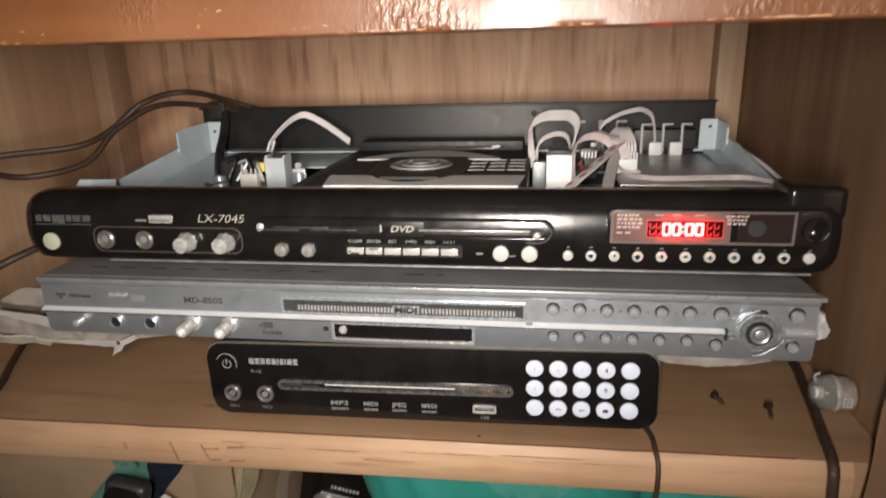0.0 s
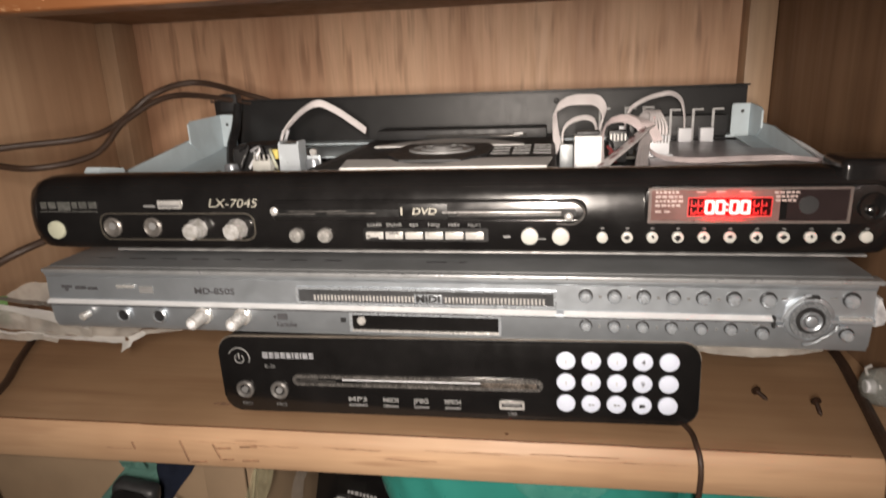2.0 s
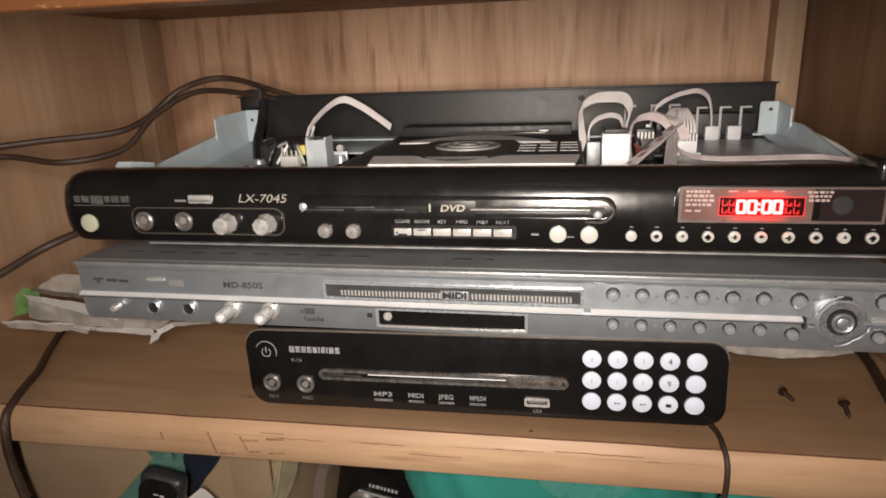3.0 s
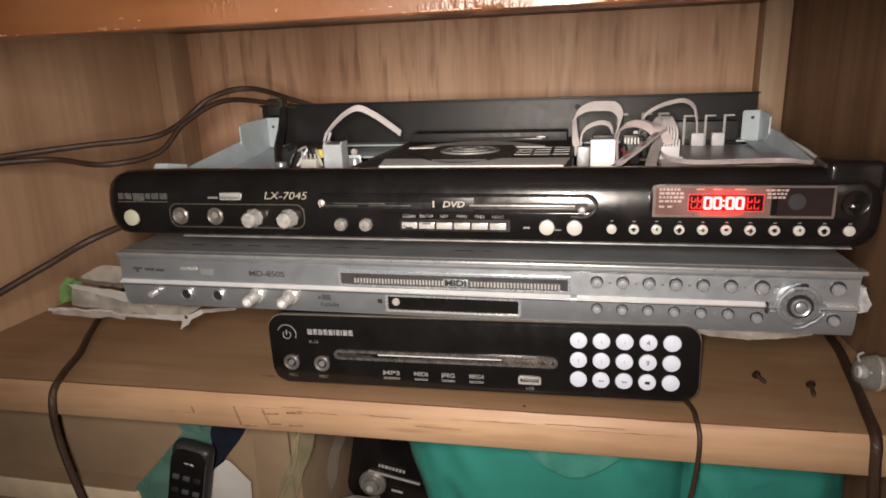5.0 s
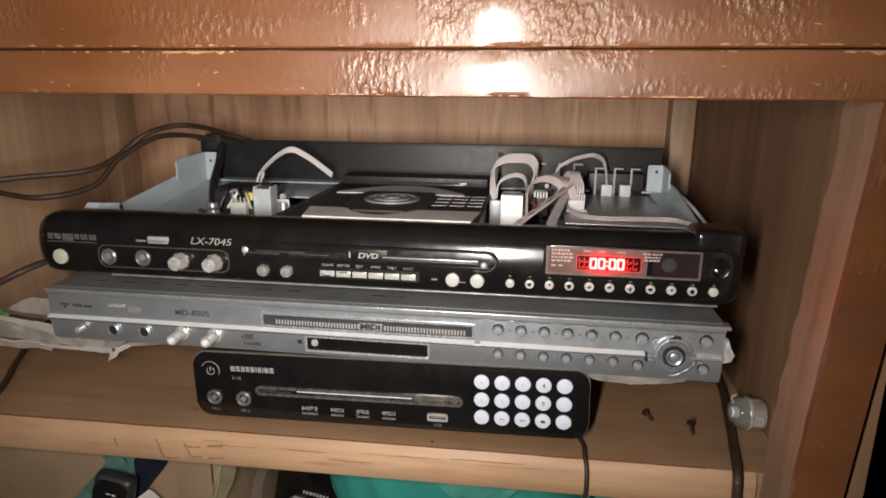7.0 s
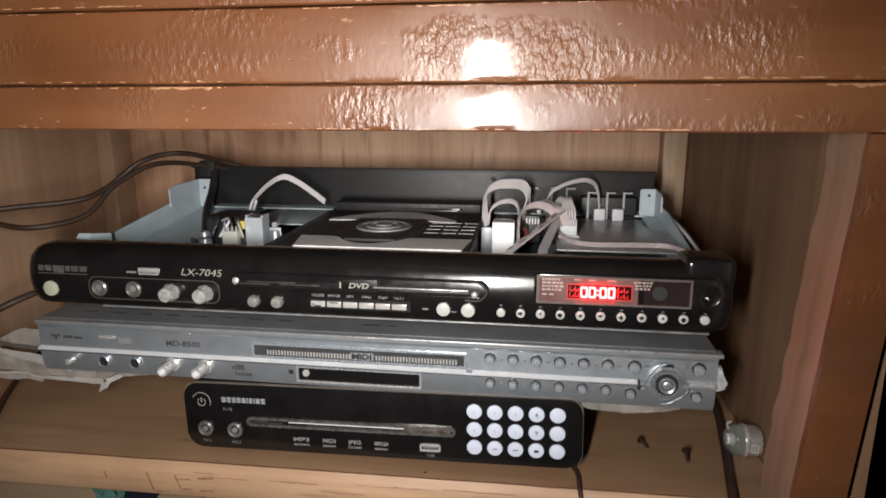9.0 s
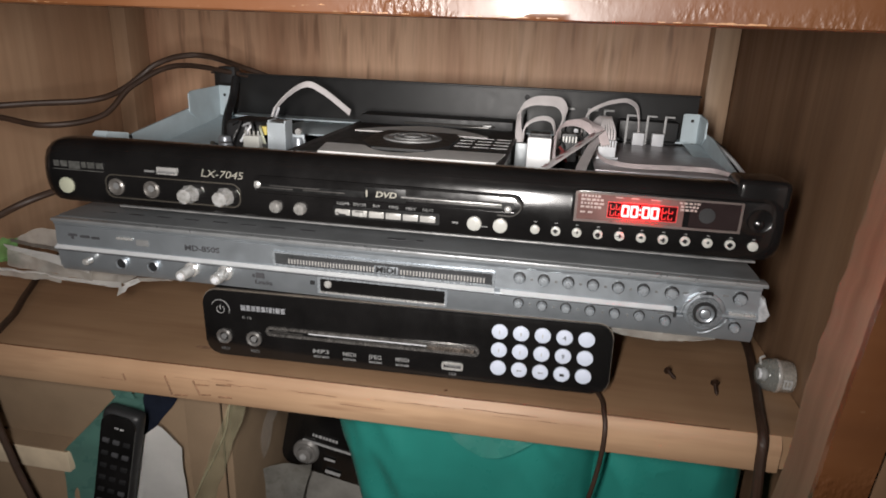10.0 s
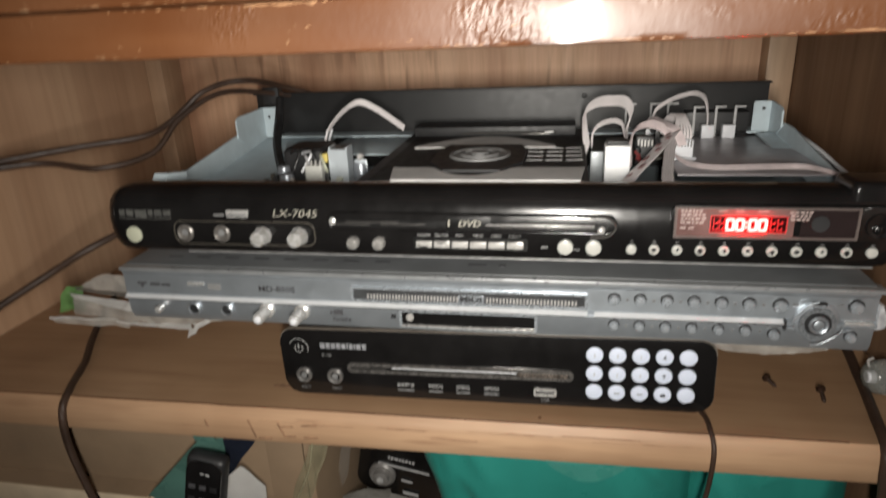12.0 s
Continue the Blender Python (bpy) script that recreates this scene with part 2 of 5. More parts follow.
def merge(bm, own):
    if bm is None:
        return own
    me = bpy.data.meshes.new("tmp")
    own.to_mesh(me)
    bm.from_mesh(me)
    bpy.data.meshes.remove(me)
    own.free()
    return bm


def turned(bm, m):
    bmesh.ops.transform(bm, matrix=m, verts=bm.verts)
    return bm


def disc(x, z, y0, y1, r, r2=None, seg=24, bevel=0.0, bm=None):
    """A round button: an upright disc whose face looks to -y, from y0 (back) to y1 (face)."""
    own = bmesh.new()
    m = Matrix.Translation((x, (y0 + y1) / 2, z)) @ Matrix.Rotation(math.pi / 2, 4, "X")
    bmesh.ops.create_cone(own, cap_ends=True, segments=seg, radius1=r, radius2=r2 or r, depth=abs(y1 - y0), matrix=m)
    if bevel:
        rim = [e for e in own.edges if all(abs(v.co.y - y1) < 1e-6 for v in e.verts)]
        bmesh.ops.bevel(own, geom=rim, offset=bevel, segments=2, profile=0.5, affect="EDGES")
    return merge(bm, own)


def revolve(profile, c, axis="y", seg=28, bm=None):
    """Turns (radius, height) pairs round an axis through c."""
    own = bmesh.new()
    rings = []
    for r, h in profile:
        ring = []
        for k in range(seg):
            a = 2 * math.pi * k / seg
            p = (r * math.cos(a), r * math.sin(a), h)
            p = {"z": p, "y": (p[0], p[2], p[1]), "x": (p[2], p[0], p[1])}[axis]
            ring.append(own.verts.new(Vector(p) + Vector(c)))
        rings.append(ring)
    for a, b in zip(rings, rings[1:]):
        for k in range(seg):
            own.faces.new((a[k], a[(k + 1) % seg], b[(k + 1) % seg], b[k]))
    for ring in (rings[0], rings[-1]):
        own.faces.new(ring)
    return merge(bm, own)


def outline(x0, x1, z0, z1, r, n=6):
    """Points of a rectangle with round corners, x and z. r: one radius, or four (bottom left, bottom right, top right, top left)."""
    rs = r if isinstance(r, tuple) else (r,) * 4
    pts = []
    for (cx, sx), (cz, sz), rr, a0 in (((x0, 1), (z0, 1), rs[0], 180), ((x1, -1), (z0, 1), rs[1], 270), ((x1, -1), (z1, -1), rs[2], 0), ((x0, 1), (z1, -1), rs[3], 90)):
        for k in range(n + 1):
            a = radians(a0 + 90 * k / n)
            pts.append((cx + sx * rr + rr * math.cos(a), cz + sz * rr + rr * math.sin(a)))
    return pts


def plate(pts, y0, y1, bevel=0.0, bm=None):
    """A slab with that outline in x and z, from y0 (back) to y1 (face)."""
    own = bmesh.new()
    back = [own.verts.new((x, y0, z)) for x, z in pts]
    face = [own.verts.new((x, y1, z)) for x, z in pts]
    n = len(pts)
    for k in range(n):
        own.faces.new((back[k], back[(k + 1) % n], face[(k + 1) % n], face[k]))
    f = own.faces.new(face)
    own.faces.new(back[::-1])
    if bevel:
        bmesh.ops.bevel(own, geom=list(f.edges), offset=bevel, segments=2, profile=0.6, affect="EDGES")
    return merge(bm, own)


def frame_ring(outer, inner, y0, y1, bm=None):
    """A frame between two outlines with the same number of points."""
    own = bmesh.new()
    rows = [[own.verts.new((x, y, z)) for x, z in pts] for pts, y in ((outer, y0), (outer, y1), (inner, y1), (inner, y0))]
    n = len(outer)
    for a, b in zip(rows, rows[1:] + rows[:1]):
        for k in range(n):
            own.faces.new((a[k], a[(k + 1) % n], b[(k + 1) % n], b[k]))
    return merge(bm, own)


def swept(profile, x0, x1, bm=None):
    """A closed (y, z) profile drawn along x."""
    own = bmesh.new()
    a = [own.verts.new((x0, y, z)) for y, z in profile]
    b = [own.verts.new((x1, y, z)) for y, z in profile]
    n = len(profile)
    for k in range(n):
        own.faces.new((a[k], a[(k + 1) % n], b[(k + 1) % n], b[k]))
    own.faces.new(a)
    own.faces.new(b[::-1])
    return merge(bm, own)


def spline(pts, n=8):
    """Points of a smooth curve through pts."""
    p = [Vector(q) for q in pts]
    p = [2 * p[0] - p[1]] + p + [2 * p[-1] - p[-2]]
    out = []
    for a, b, c, d in zip(p, p[1:], p[2:], p[3:]):
        for k in range(n):
            t = k / n
            out.append(0.5 * (2 * b + (c - a) * t + (2 * a - 5 * b + 4 * c - d) * t * t + (3 * b - a - 3 * c + d) * t ** 3))
    return out + [p[-2]]


def tube(pts, r, seg=10, n=8, bm=None):
    own = bmesh.new()
    line = spline(pts, n)
    rings = []
    for k, p in enumerate(line):
        d = (line[min(k + 1, len(line) - 1)] - line[max(k - 1, 0)]).normalized()
        u = d.cross(Vector((0.31, 0.17, 0.93))).normalized()
        v = d.cross(u)
        rings.append([own.verts.new(p + r * (math.cos(2 * math.pi * j / seg) * u + math.sin(2 * math.pi * j / seg) * v)) for j in range(seg)])
    for a, b in zip(rings, rings[1:]):
        for j in range(seg):
            own.faces.new((a[j], a[(j + 1) % seg], b[(j + 1) % seg], b[j]))
    own.faces.new(rings[0])
    own.faces.new(rings[-1][::-1])
    return merge(bm, own)


def strap(pts, across, width, thick=0.0007, n=8, ribs=0, bm=None):
    """A flat ribbon through pts; across: the way its width runs, one for all or one for each point."""
    own = bmesh.new()
    line = spline(pts, n)
    ways = spline(across, n) if isinstance(across[0], (tuple, list)) else [Vector(across)] * len(line)
    rows = []
    for k, p in enumerate(line):
        d = (line[min(k + 1, len(line) - 1)] - line[max(k - 1, 0)]).normalized()
        w = ways[k].normalized()
        up = d.cross(w).normalized() * thick / 2
        w = w * width / 2
        rows.append([own.verts.new(q) for q in (p - w - up, p + w - up, p + w + up, p - w + up)])
    for a, b in zip(rows, rows[1:]):
        for j in range(4):
            own.faces.new((a[j], a[(j + 1) % 4], b[(j + 1) % 4], b[j]))
    own.faces.new(rows[0])
    own.faces.new(rows[-1][::-1])
    return merge(bm, own)


def ribbed(pts, across, width, count):
    """A ribbon cable as one band whose two faces swell over each wire."""
    bm = bmesh.new()
    line = spline(pts, 8)
    side = Vector(across).normalized()
    r = 0.5 * width / count
    cut = []
    for k in range(count):
        cut += [(2 * k * r, 0.35 * r), ((2 * k + 0.5) * r, 0.9 * r), ((2 * k + 1.5) * r, 0.9 * r)]
    cut.append((width, 0.35 * r))
    cut = [(u - width / 2, h) for u, h in cut]
    loop = cut + [(u, -h) for u, h in reversed(cut)]
    rows = []
    for k, p in enumerate(line):
        d = (line[min(k + 1, len(line) - 1)] - line[max(k - 1, 0)]).normalized()
        up = d.cross(side).normalized()
        rows.append([bm.verts.new(p + side * u + up * h) for u, h in loop])
    n = len(loop)
    for a, b in zip(rows, rows[1:]):
        for j in range(n):
            bm.faces.new((a[j], a[(j + 1) % n], b[(j + 1) % n], b[j]))
    bm.faces.new(rows[0]), bm.faces.new(rows[-1][::-1])
    return bm


def lettering(name, text, x, y, z, size, material, parent, width=None, bold=0.0, slant=0.0, align="CENTER"):
    """Raised print on a face that looks to -y; x, z: its middle."""
    c = bpy.data.curves.new(name, "FONT")
    c.body, c.size, c.extrude, c.align_x, c.align_y = text, size, 0.0001, align, "CENTER"
    c.offset, c.shear, c.resolution_u = bold, slant, 3
    ob = bpy.data.objects.new(name, c)
    me = bpy.data.meshes.new_from_object(ob)
    bpy.data.objects.remove(ob)
    bm = bmesh.new()
    bm.from_mesh(me)
    bpy.data.meshes.remove(me)
    if width:
        xs = [v.co.x for v in bm.verts]
        bmesh.ops.scale(bm, vec=(width / (max(xs) - min(xs)), 1, 1), verts=bm.verts)
    turned(bm, Matrix.Translation((x, y, z)) @ Matrix.Rotation(math.pi / 2, 4, "X"))
    return part(name, bm, material, parent, smooth=False)


def bars(cells, y, bm=None, thick=0.0002):
    """Small flat bars of print: x0, x1, z0, z1 each."""
    for x0, x1, z0, z1 in cells:
        bm = box(x0, x1, y - thick, y + thick, z0, z1, bm=bm)
    return bm

# ---- the cabinet ----
LEFT, RIGHT, BACK, FRONT = -0.397, 0.252, 0.345, -0.073
structure("wall_back", box(LEFT - 0.02, RIGHT + 0.02, BACK, BACK + 0.009, -0.34, 0.30), PLY, "raw tan plywood back panel of the cabinet", "back panel")
structure("wall_left", box(LEFT - 0.012, LEFT, FRONT + 0.002, BACK, -0.34, 0.30), PLY_LEFT, "raw brown plywood left side of the cabinet", "cabinet side")
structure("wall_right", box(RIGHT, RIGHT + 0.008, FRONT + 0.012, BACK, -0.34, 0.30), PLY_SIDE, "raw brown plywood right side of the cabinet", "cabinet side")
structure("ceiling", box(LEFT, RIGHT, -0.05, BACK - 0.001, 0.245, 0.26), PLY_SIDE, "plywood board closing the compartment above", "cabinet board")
structure("floor_compartment", box(LEFT, RIGHT, -0.05, BACK - 0.001, -0.315, -0.30), BOARD, "bottom board of the lower compartment", "cabinet board")
structure("post_back_right", box(0.228, RIGHT - 0.001, 0.319, BACK - 0.001, -0.30, 0.245, 0.001), POST, "pale pine corner batten", "batten")
structure("post_back_left", box(LEFT + 0.001, -0.377, 0.309, BACK - 0.001, -0.30, 0.245, 0.001), POST, "pale pine corner batten", "batten")


def leaning_post(x0, x1, y0, y1, ragged):
    """An old post that leans outwards as it rises; its inner edge may be ragged."""
    bm = bmesh.new()
    rows = []
    for k in range(71):
        z = -0.34 + 0.5545 * k / 70
        dx = 0.064 * (max(z, -0.03) - 0.165)
        r = ragged * (noise.noise((z * 22, 1.5, 0)) + 0.6 * noise.noise((z * 75, 7, 0)))
        rows.append([bm.verts.new((x + dx, y, z)) for x, y in ((x0 + r, y0), (x1, y0), (x1, y1), (x0 + 2 * r, y1))])
    for a, b in zip(rows, rows[1:]):
        for j in range(4):
            bm.faces.new((a[j], a[(j + 1) % 4], b[(j + 1) % 4], b[j]))
    bm.faces.new(rows[0]), bm.faces.new(rows[-1][::-1])
    return bm


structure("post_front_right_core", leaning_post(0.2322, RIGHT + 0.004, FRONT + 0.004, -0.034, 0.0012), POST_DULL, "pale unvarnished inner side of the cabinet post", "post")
structure("post_front_right", leaning_post(0.2310, RIGHT + 0.0015, FRONT, FRONT + 0.0038, 0.0003), VARNISH, "orange-brown varnished front post of the cabinet", "post")
structure("post_front_left", box(LEFT - 0.014, LEFT + 0.018, FRONT, -0.036, -0.34, 0.2145, 0.0012), VARNISH, "orange-brown varnished front post of the cabinet", "post")


def shelf_board():
    """The shelf: its front edge runs a little askew."""
    th = thing("shelf", (-0.07, 0.16, -0.022), "raw wooden shelf board with a scuffed pale front edge", "shelf")
    bm = bmesh.new()
    pts = [(LEFT + 0.001, -0.0185), (RIGHT - 0.001, -0.0053), (RIGHT - 0.001, BACK - 0.002), (LEFT + 0.001, BACK - 0.002)]
    lo = [bm.verts.new((x, y, -0.0215)) for x, y in pts]
    hi = [bm.verts.new((x, y, 0)) for x, y in pts]
    bm.faces.new(lo), bm.faces.new(hi)
    for k in range(len(lo)):
        bm.faces.new((lo[k], lo[(k + 1) % len(lo)], hi[(k + 1) % len(lo)], hi[k]))
    part("board", bm, BOARD, th)
    # pale lipping along the front, with a worn top corner
    bm = bmesh.new()
    n = 60
    rows = []
    for k in range(n + 1):
        x = LEFT + 0.001 + (0.2305 - LEFT - 0.001) * k / n
        y = -0.0187 + 0.0130 * k / n
        w = 0.0012 * noise.noise((x * 40, 0, 0)) + 0.0008 * noise.noise((x * 130, 3, 0))
        rows.append([bm.verts.new((x, y + dy, z)) for dy, z in ((0, -0.0217), (-0.0045, -0.0217), (-0.0052, -0.0205), (-0.005, -0.0055 + w), (-0.0035 + 0.4 * w, -0.0028 + w), (-0.0008, 0.0005), (0.0, 0.0005))])
    for a, b in zip(rows, rows[1:]):
        for j in range(7):
            bm.faces.new((a[j], a[(j + 1) % 7], b[(j + 1) % 7], b[j]))
    bm.faces.new(rows[0]), bm.faces.new(rows[-1][::-1])
    lip = part("edge_strip", bm, EDGE, th, "pale pine lipping with a chipped upper corner")

    crack = [(LEFT + 0.06 + 0.03 * k, -0.0187 + 0.0130 * (0.06 + 0.03 * k) / (0.2305 - LEFT) - 0.0002 + 0.0006 * noise.noise((k * 0.9, 2, 0)), 0.0004) for k in range(19)]
    part("crack", tube(crack, 0.0006, 5, 4), BURN, lip, "dark open joint behind the lipping")

    # scratches and gouges along the lipping
    rnd = random.Random(12)
    for k in range(15):
        x0, z0, w = rnd.uniform(-0.20, 0.19), rnd.choice((-0.0045, -0.0052, -0.0065, -0.0120, -0.0195)) + rnd.uniform(-0.001, 0.001), rnd.uniform(0.008, 0.045)
        pts = [(min(x0 + w * j / 6, 0.228), -0.0238 + 0.0130 * (min(x0 + w * j / 6, 0.228) - LEFT) / (0.2305 - LEFT), z0 + 0.0007 * noise.noise((k, j * 0.8, 0))) for j in range(7)]
        part("gouge", tube(pts, rnd.uniform(0.00012, 0.0003), 4, 2), GOUGE, lip)

    # faded marker writing as plain bars
    def mark(pts, r):
        return tube([(x, -0.0237 + 0.0130 * (x - LEFT) / (0.2305 - LEFT) - 0.00005, z) for x, z in pts], r, 6, 4)
    for pts, r in (([(-0.1440, -0.0060), (-0.1400, -0.0190)], 0.0007), ([(-0.1385, -0.0192), (-0.1290, -0.0186)], 0.0007), ([(-0.1245, -0.0070), (-0.1205, -0.0172)], 0.0007), ([(-0.1230, -0.0098), (-0.1140, -0.0092)], 0.0006),
                   ([(-0.1210, -0.0168), (-0.1130, -0.0162)], 0.0006), ([(-0.1085, -0.0080), (-0.0985, -0.0074)], 0.0007), ([(-0.1080, -0.0168), (-0.0985, -0.0162)], 0.0007), ([(-0.1735, -0.0080), (-0.1722, -0.0130)], 0.0007)):
        part("marker_bar", mark(pts, r), FADED, lip)
    # a scorched smear and a speck on the board
    def blot(cx, cy, rx, ry, seed):
        bm = bmesh.new()
        ring = [bm.verts.new((cx + rx * c * (1 + 0.5 * noise.noise((3 * c, 3 * d, seed))), cy + ry * d * (1 + 0.5 * noise.noise((3 * d, 3 * c, seed + 5))), 0.00025)) for c, d in ((math.cos(2 * math.pi * k / 22), math.sin(2 * math.pi * k / 22)) for k in range(22))]
        bm.faces.new(ring)
        return bm
    part("scorch_mark", blot(-0.1330, 0.012, 0.0065, 0.0022, 2), GOUGE, th, "dark scorched smear", smooth=False)
    part("scorch_mark", blot(-0.1290, 0.019, 0.0030, 0.0045, 4), GOUGE, th, smooth=False)
    part("speck", blot(0.0370, -0.0030, 0.0011, 0.0011, 1), BURN, th, smooth=False)


shelf_board()


def worn_edge(edge, up, tall, y, seed):
    """Ragged flakes of bare wood along one edge of a rail."""
    bm = bmesh.new()
    last = None
    n = 900
    for k in range(n + 1):
        x = LEFT + (RIGHT - LEFT) * k / n
        h = tall * (noise.noise((x * 24, seed, 0)) + 0.9 * noise.noise((x * 210, seed, 4)) + 0.5 * noise.noise((x * 480, seed, 9)))
        if h <= 0.0002:
            last = None
            continue
        here = (bm.verts.new((x, y - 0.00012, edge)), bm.verts.new((x, y - 0.00012, edge + up * h)))
        if last:
            bm.faces.new((last[0], here[0], here[1], last[1]))
        last = here
    return bm


def top_rails():
    for name, z0, z1, y, lab in (("rail_lower", 0.2148, 0.2352, FRONT, "orange-brown varnished cabinet rail with chipped edges"), ("drawer_front", 0.2358, 0.2685, FRONT + 0.0004, "orange-brown varnished drawer front with glossy wrinkled film"), ("rail_upper", 0.2690, 0.30, FRONT - 0.001, "worn varnished rail above the drawer")):
        bm = bmesh.new()
        n = 120
        rows = []
        for k in range(n + 1):
            x = LEFT - 0.014 + (RIGHT + 0.007 - LEFT + 0.014) * k / n
            a, b = 0.0005 * noise.noise((x * 55, z0 * 9, 0)), 0.0005 * noise.noise((x * 60, z1 * 31, 4))
            rows.append([bm.verts.new((x, y + dy, z)) for dy, z in ((0.018, z0), (0.0012, z0), (0.0003 + a, z0 + 0.0007 + a), (0, z0 + 0.003), (0, z1 - 0.003), (0.0003 + b, z1 - 0.0007 + b), (0.0014, z1), (0.018, z1))])
        for a, b in zip(rows, rows[1:]):
            for j in range(8):
                bm.faces.new((a[j], a[(j + 1) % 8], b[(j + 1) % 8], b[j]))
        bm.faces.new(rows[0]), bm.faces.new(rows[-1][::-1])
        rail = structure(name, bm, VARNISH, lab, "cabinet rail")
        for edge, up, tall, seed in ((z0 + 0.0008, 1, 0.0009, 3), (z1 - 0.0008, -1, 0.0017 if name == "rail_lower" else 0.0008, 8)):
            part("worn_edge", worn_edge(edge, up, tall, y, seed + z0 * 50), BARE, rail, "bare wood where the varnish has chipped off", smooth=False)
        rnd = random.Random(int(z0 * 1e4))
        for k in range(16):
            x, z, w, h = rnd.uniform(LEFT + 0.05, RIGHT - 0.02), rnd.uniform(z0 + 0.003, z1 - 0.003), rnd.uniform(0.0004, 0.0022), rnd.uniform(0.0001, 0.0004)
            lean = rnd.uniform(-0.6, 0.6)
            part("scratch", plate([(x - w, z - h - lean * w), (x + w * 0.3, z - h * 0.5), (x + w, z + lean * w), (x, z + h), (x - w * 0.7, z + h * 0.3)], y + 0.001, y - 0.00015), BARE, rail, smooth=False)


top_rails()

# ---- the dark room behind the camera ----
structure("floor", box(-0.9, 0.52, -1.2, 0.45, -0.92, -0.90), FLOORM, "dark floor of the room", "floor")
structure("wall_room_back", box(-0.9, 0.52, -1.22, -1.2, -0.9, 0.9), WALL, "dark wall behind the camera", "wall")
structure("wall_room_front", box(-0.9, 0.52, 0.45, 0.47, -0.9, 0.9), WALL, "dark wall behind the cabinet", "wall")
structure("wall_room_left", box(-0.92, -0.9, -1.2, 0.45, -0.9, 0.9), WALL, "dark side wall of the room", "wall")
# added wall, set close so the torch brings a dim blue into the dark
structure("wall_room_right", box(0.5, 0.52, -1.2, 0.45, -0.9, 0.9), BLUE, "added dark blue wall in place of the dim room beside the cabinet", "wall")
structure("ceiling_room", box(-0.9, 0.52, -1.2, 0.45, 0.9, 0.92), WALL, "dark ceiling of the room", "ceiling")
structure("cabinet_base", box(LEFT - 0.014, RIGHT + 0.008, FRONT + 0.004, BACK + 0.009, -0.90, -0.34), VARNISH, "varnished lower body of the cabinet", "cabinet")


# ---- the small black player at the bottom of the stack ----
def small_player():
    th = thing("small_dvd_player", (0.005, 0.1, 0.0065), "small black karaoke player with fifteen white round keys", "media player", rot=(0, -1.1, 0))
    L, R, Z0, Z1 = -0.1234, 0.1335, 0.0065, 0.0515
    h = 0.0065
    part("body", box(L + 0.004, R - 0.004, 0.004, 0.19, Z0 + 0.001, Z1 - 0.0015, 0.001), BLACK_METAL, th, "black sheet-metal case")
    face = part("front_panel", plate(outline(L, R, Z0, Z1, 0.009), 0.0042, 0.0, 0.0012), BLACK, th, "glossy black front panel")
    part("panel_rim", frame_ring(outline(L - 0.0005, R + 0.0005, Z0 - 0.0005, Z1 + 0.0005, 0.0095), outline(L + 0.0003, R - 0.0003, Z0 + 0.0003, Z1 - 0.0003, 0.0088), 0.0040, 0.0016), plain("grey_rim", (0.14, 0.12, 0.10), 0.4), th)
    for x in (-0.10, 0.11):
        for y in (0.02, 0.17):
            part("foot", revolve([(0.005, 0.0), (0.0055, 0.001), (0.0055, 0.0045), (0.004, 0.0085)], (x, y, 0.0002 + 0.0192 * (0.0)), "z", 14), BLACK_MATT, th)
    for r in range(3):
        for c in range(5):
            x, z = 0.0681 + c * 0.01262, 0.0416 - r * 0.01205
            key = part("key", disc(x, z, 0.001, -0.0011, 0.0048, seg=26, bevel=0.0005), KEYCAP, th)
            if (r, c) == (2, 3):
                part("stop_mark", bars([(x - 0.0013, x + 0.0014, z - 0.0008, z + 0.0008)], -0.00145), BLACK_MATT, key)
            elif (r, c) in ((1, 3), (0, 3)):
                lettering("digit", "9" if r == 1 else "4", x, -0.00135, z, 0.0042, DARK_PRINT, key)
            elif r == 2 and c in (1, 2):
                part("key_print", bars([(x - 0.0012, x - 0.0002, z - 0.0005, z + 0.0004), (x + 0.0003, x + 0.0016, z - 0.0003, z + 0.0003)], -0.00138), DIM_PRINT, key)
            elif r in (0, 1) and c in (0, 1, 2):
                part("key_print", bars([(x - 0.0003, x + 0.0003, z - 0.0011, z + 0.0011)], -0.00138), PRINT, key)
    # microphone jacks
    for x, z, name in ((-0.1100, 0.0203, "MIC1"), (-0.0895, 0.0202, "MIC2")):
        jack = part("jack", revolve([(0.0052, 0.0), (0.0052, -0.0014), (0.0043, -0.0022), (0.0030, -0.0016), (0.0026, 0.0004)], (x, 0.0, z)), plain("grey_metal_jack", (0.15, 0.145, 0.14), 0.35, 0.4, 0.3, 200), th, "silver microphone jack")
        part("jack_hole", disc(x, z, 0.0006, -0.0013, 0.0019), DIM_PRINT, jack)
        lettering("jack_name", name, x, -0.0001, z - 0.0092, 0.0028, DIM_PRINT, face)
    # disc slot with chrome lips
    slot = part("disc_slot", frame_ring(outline(-0.0806, 0.0565, 0.0239, 0.0302, 0.0031), outline(-0.0786, 0.0545, 0.0256, 0.0285, 0.0014), 0.001, -0.0016), plain("dim_chrome", (0.20, 0.19, 0.18), 0.25, 0.6, 0.4, 250), th, "chrome-lipped disc slot")
    part("slot_gap", plate(outline(-0.0791, 0.0550, 0.0252, 0.0289, 0.0016), 0.0008, -0.0006), HOLE, slot)
    # white strip stands in for the bright glint along the slot
    part("flap", box(-0.052, 0.024, -0.0013, 0.0004, 0.0274, 0.0281, 0.0002), WHITE, slot, "pale strip drawn as the glint in the slot")
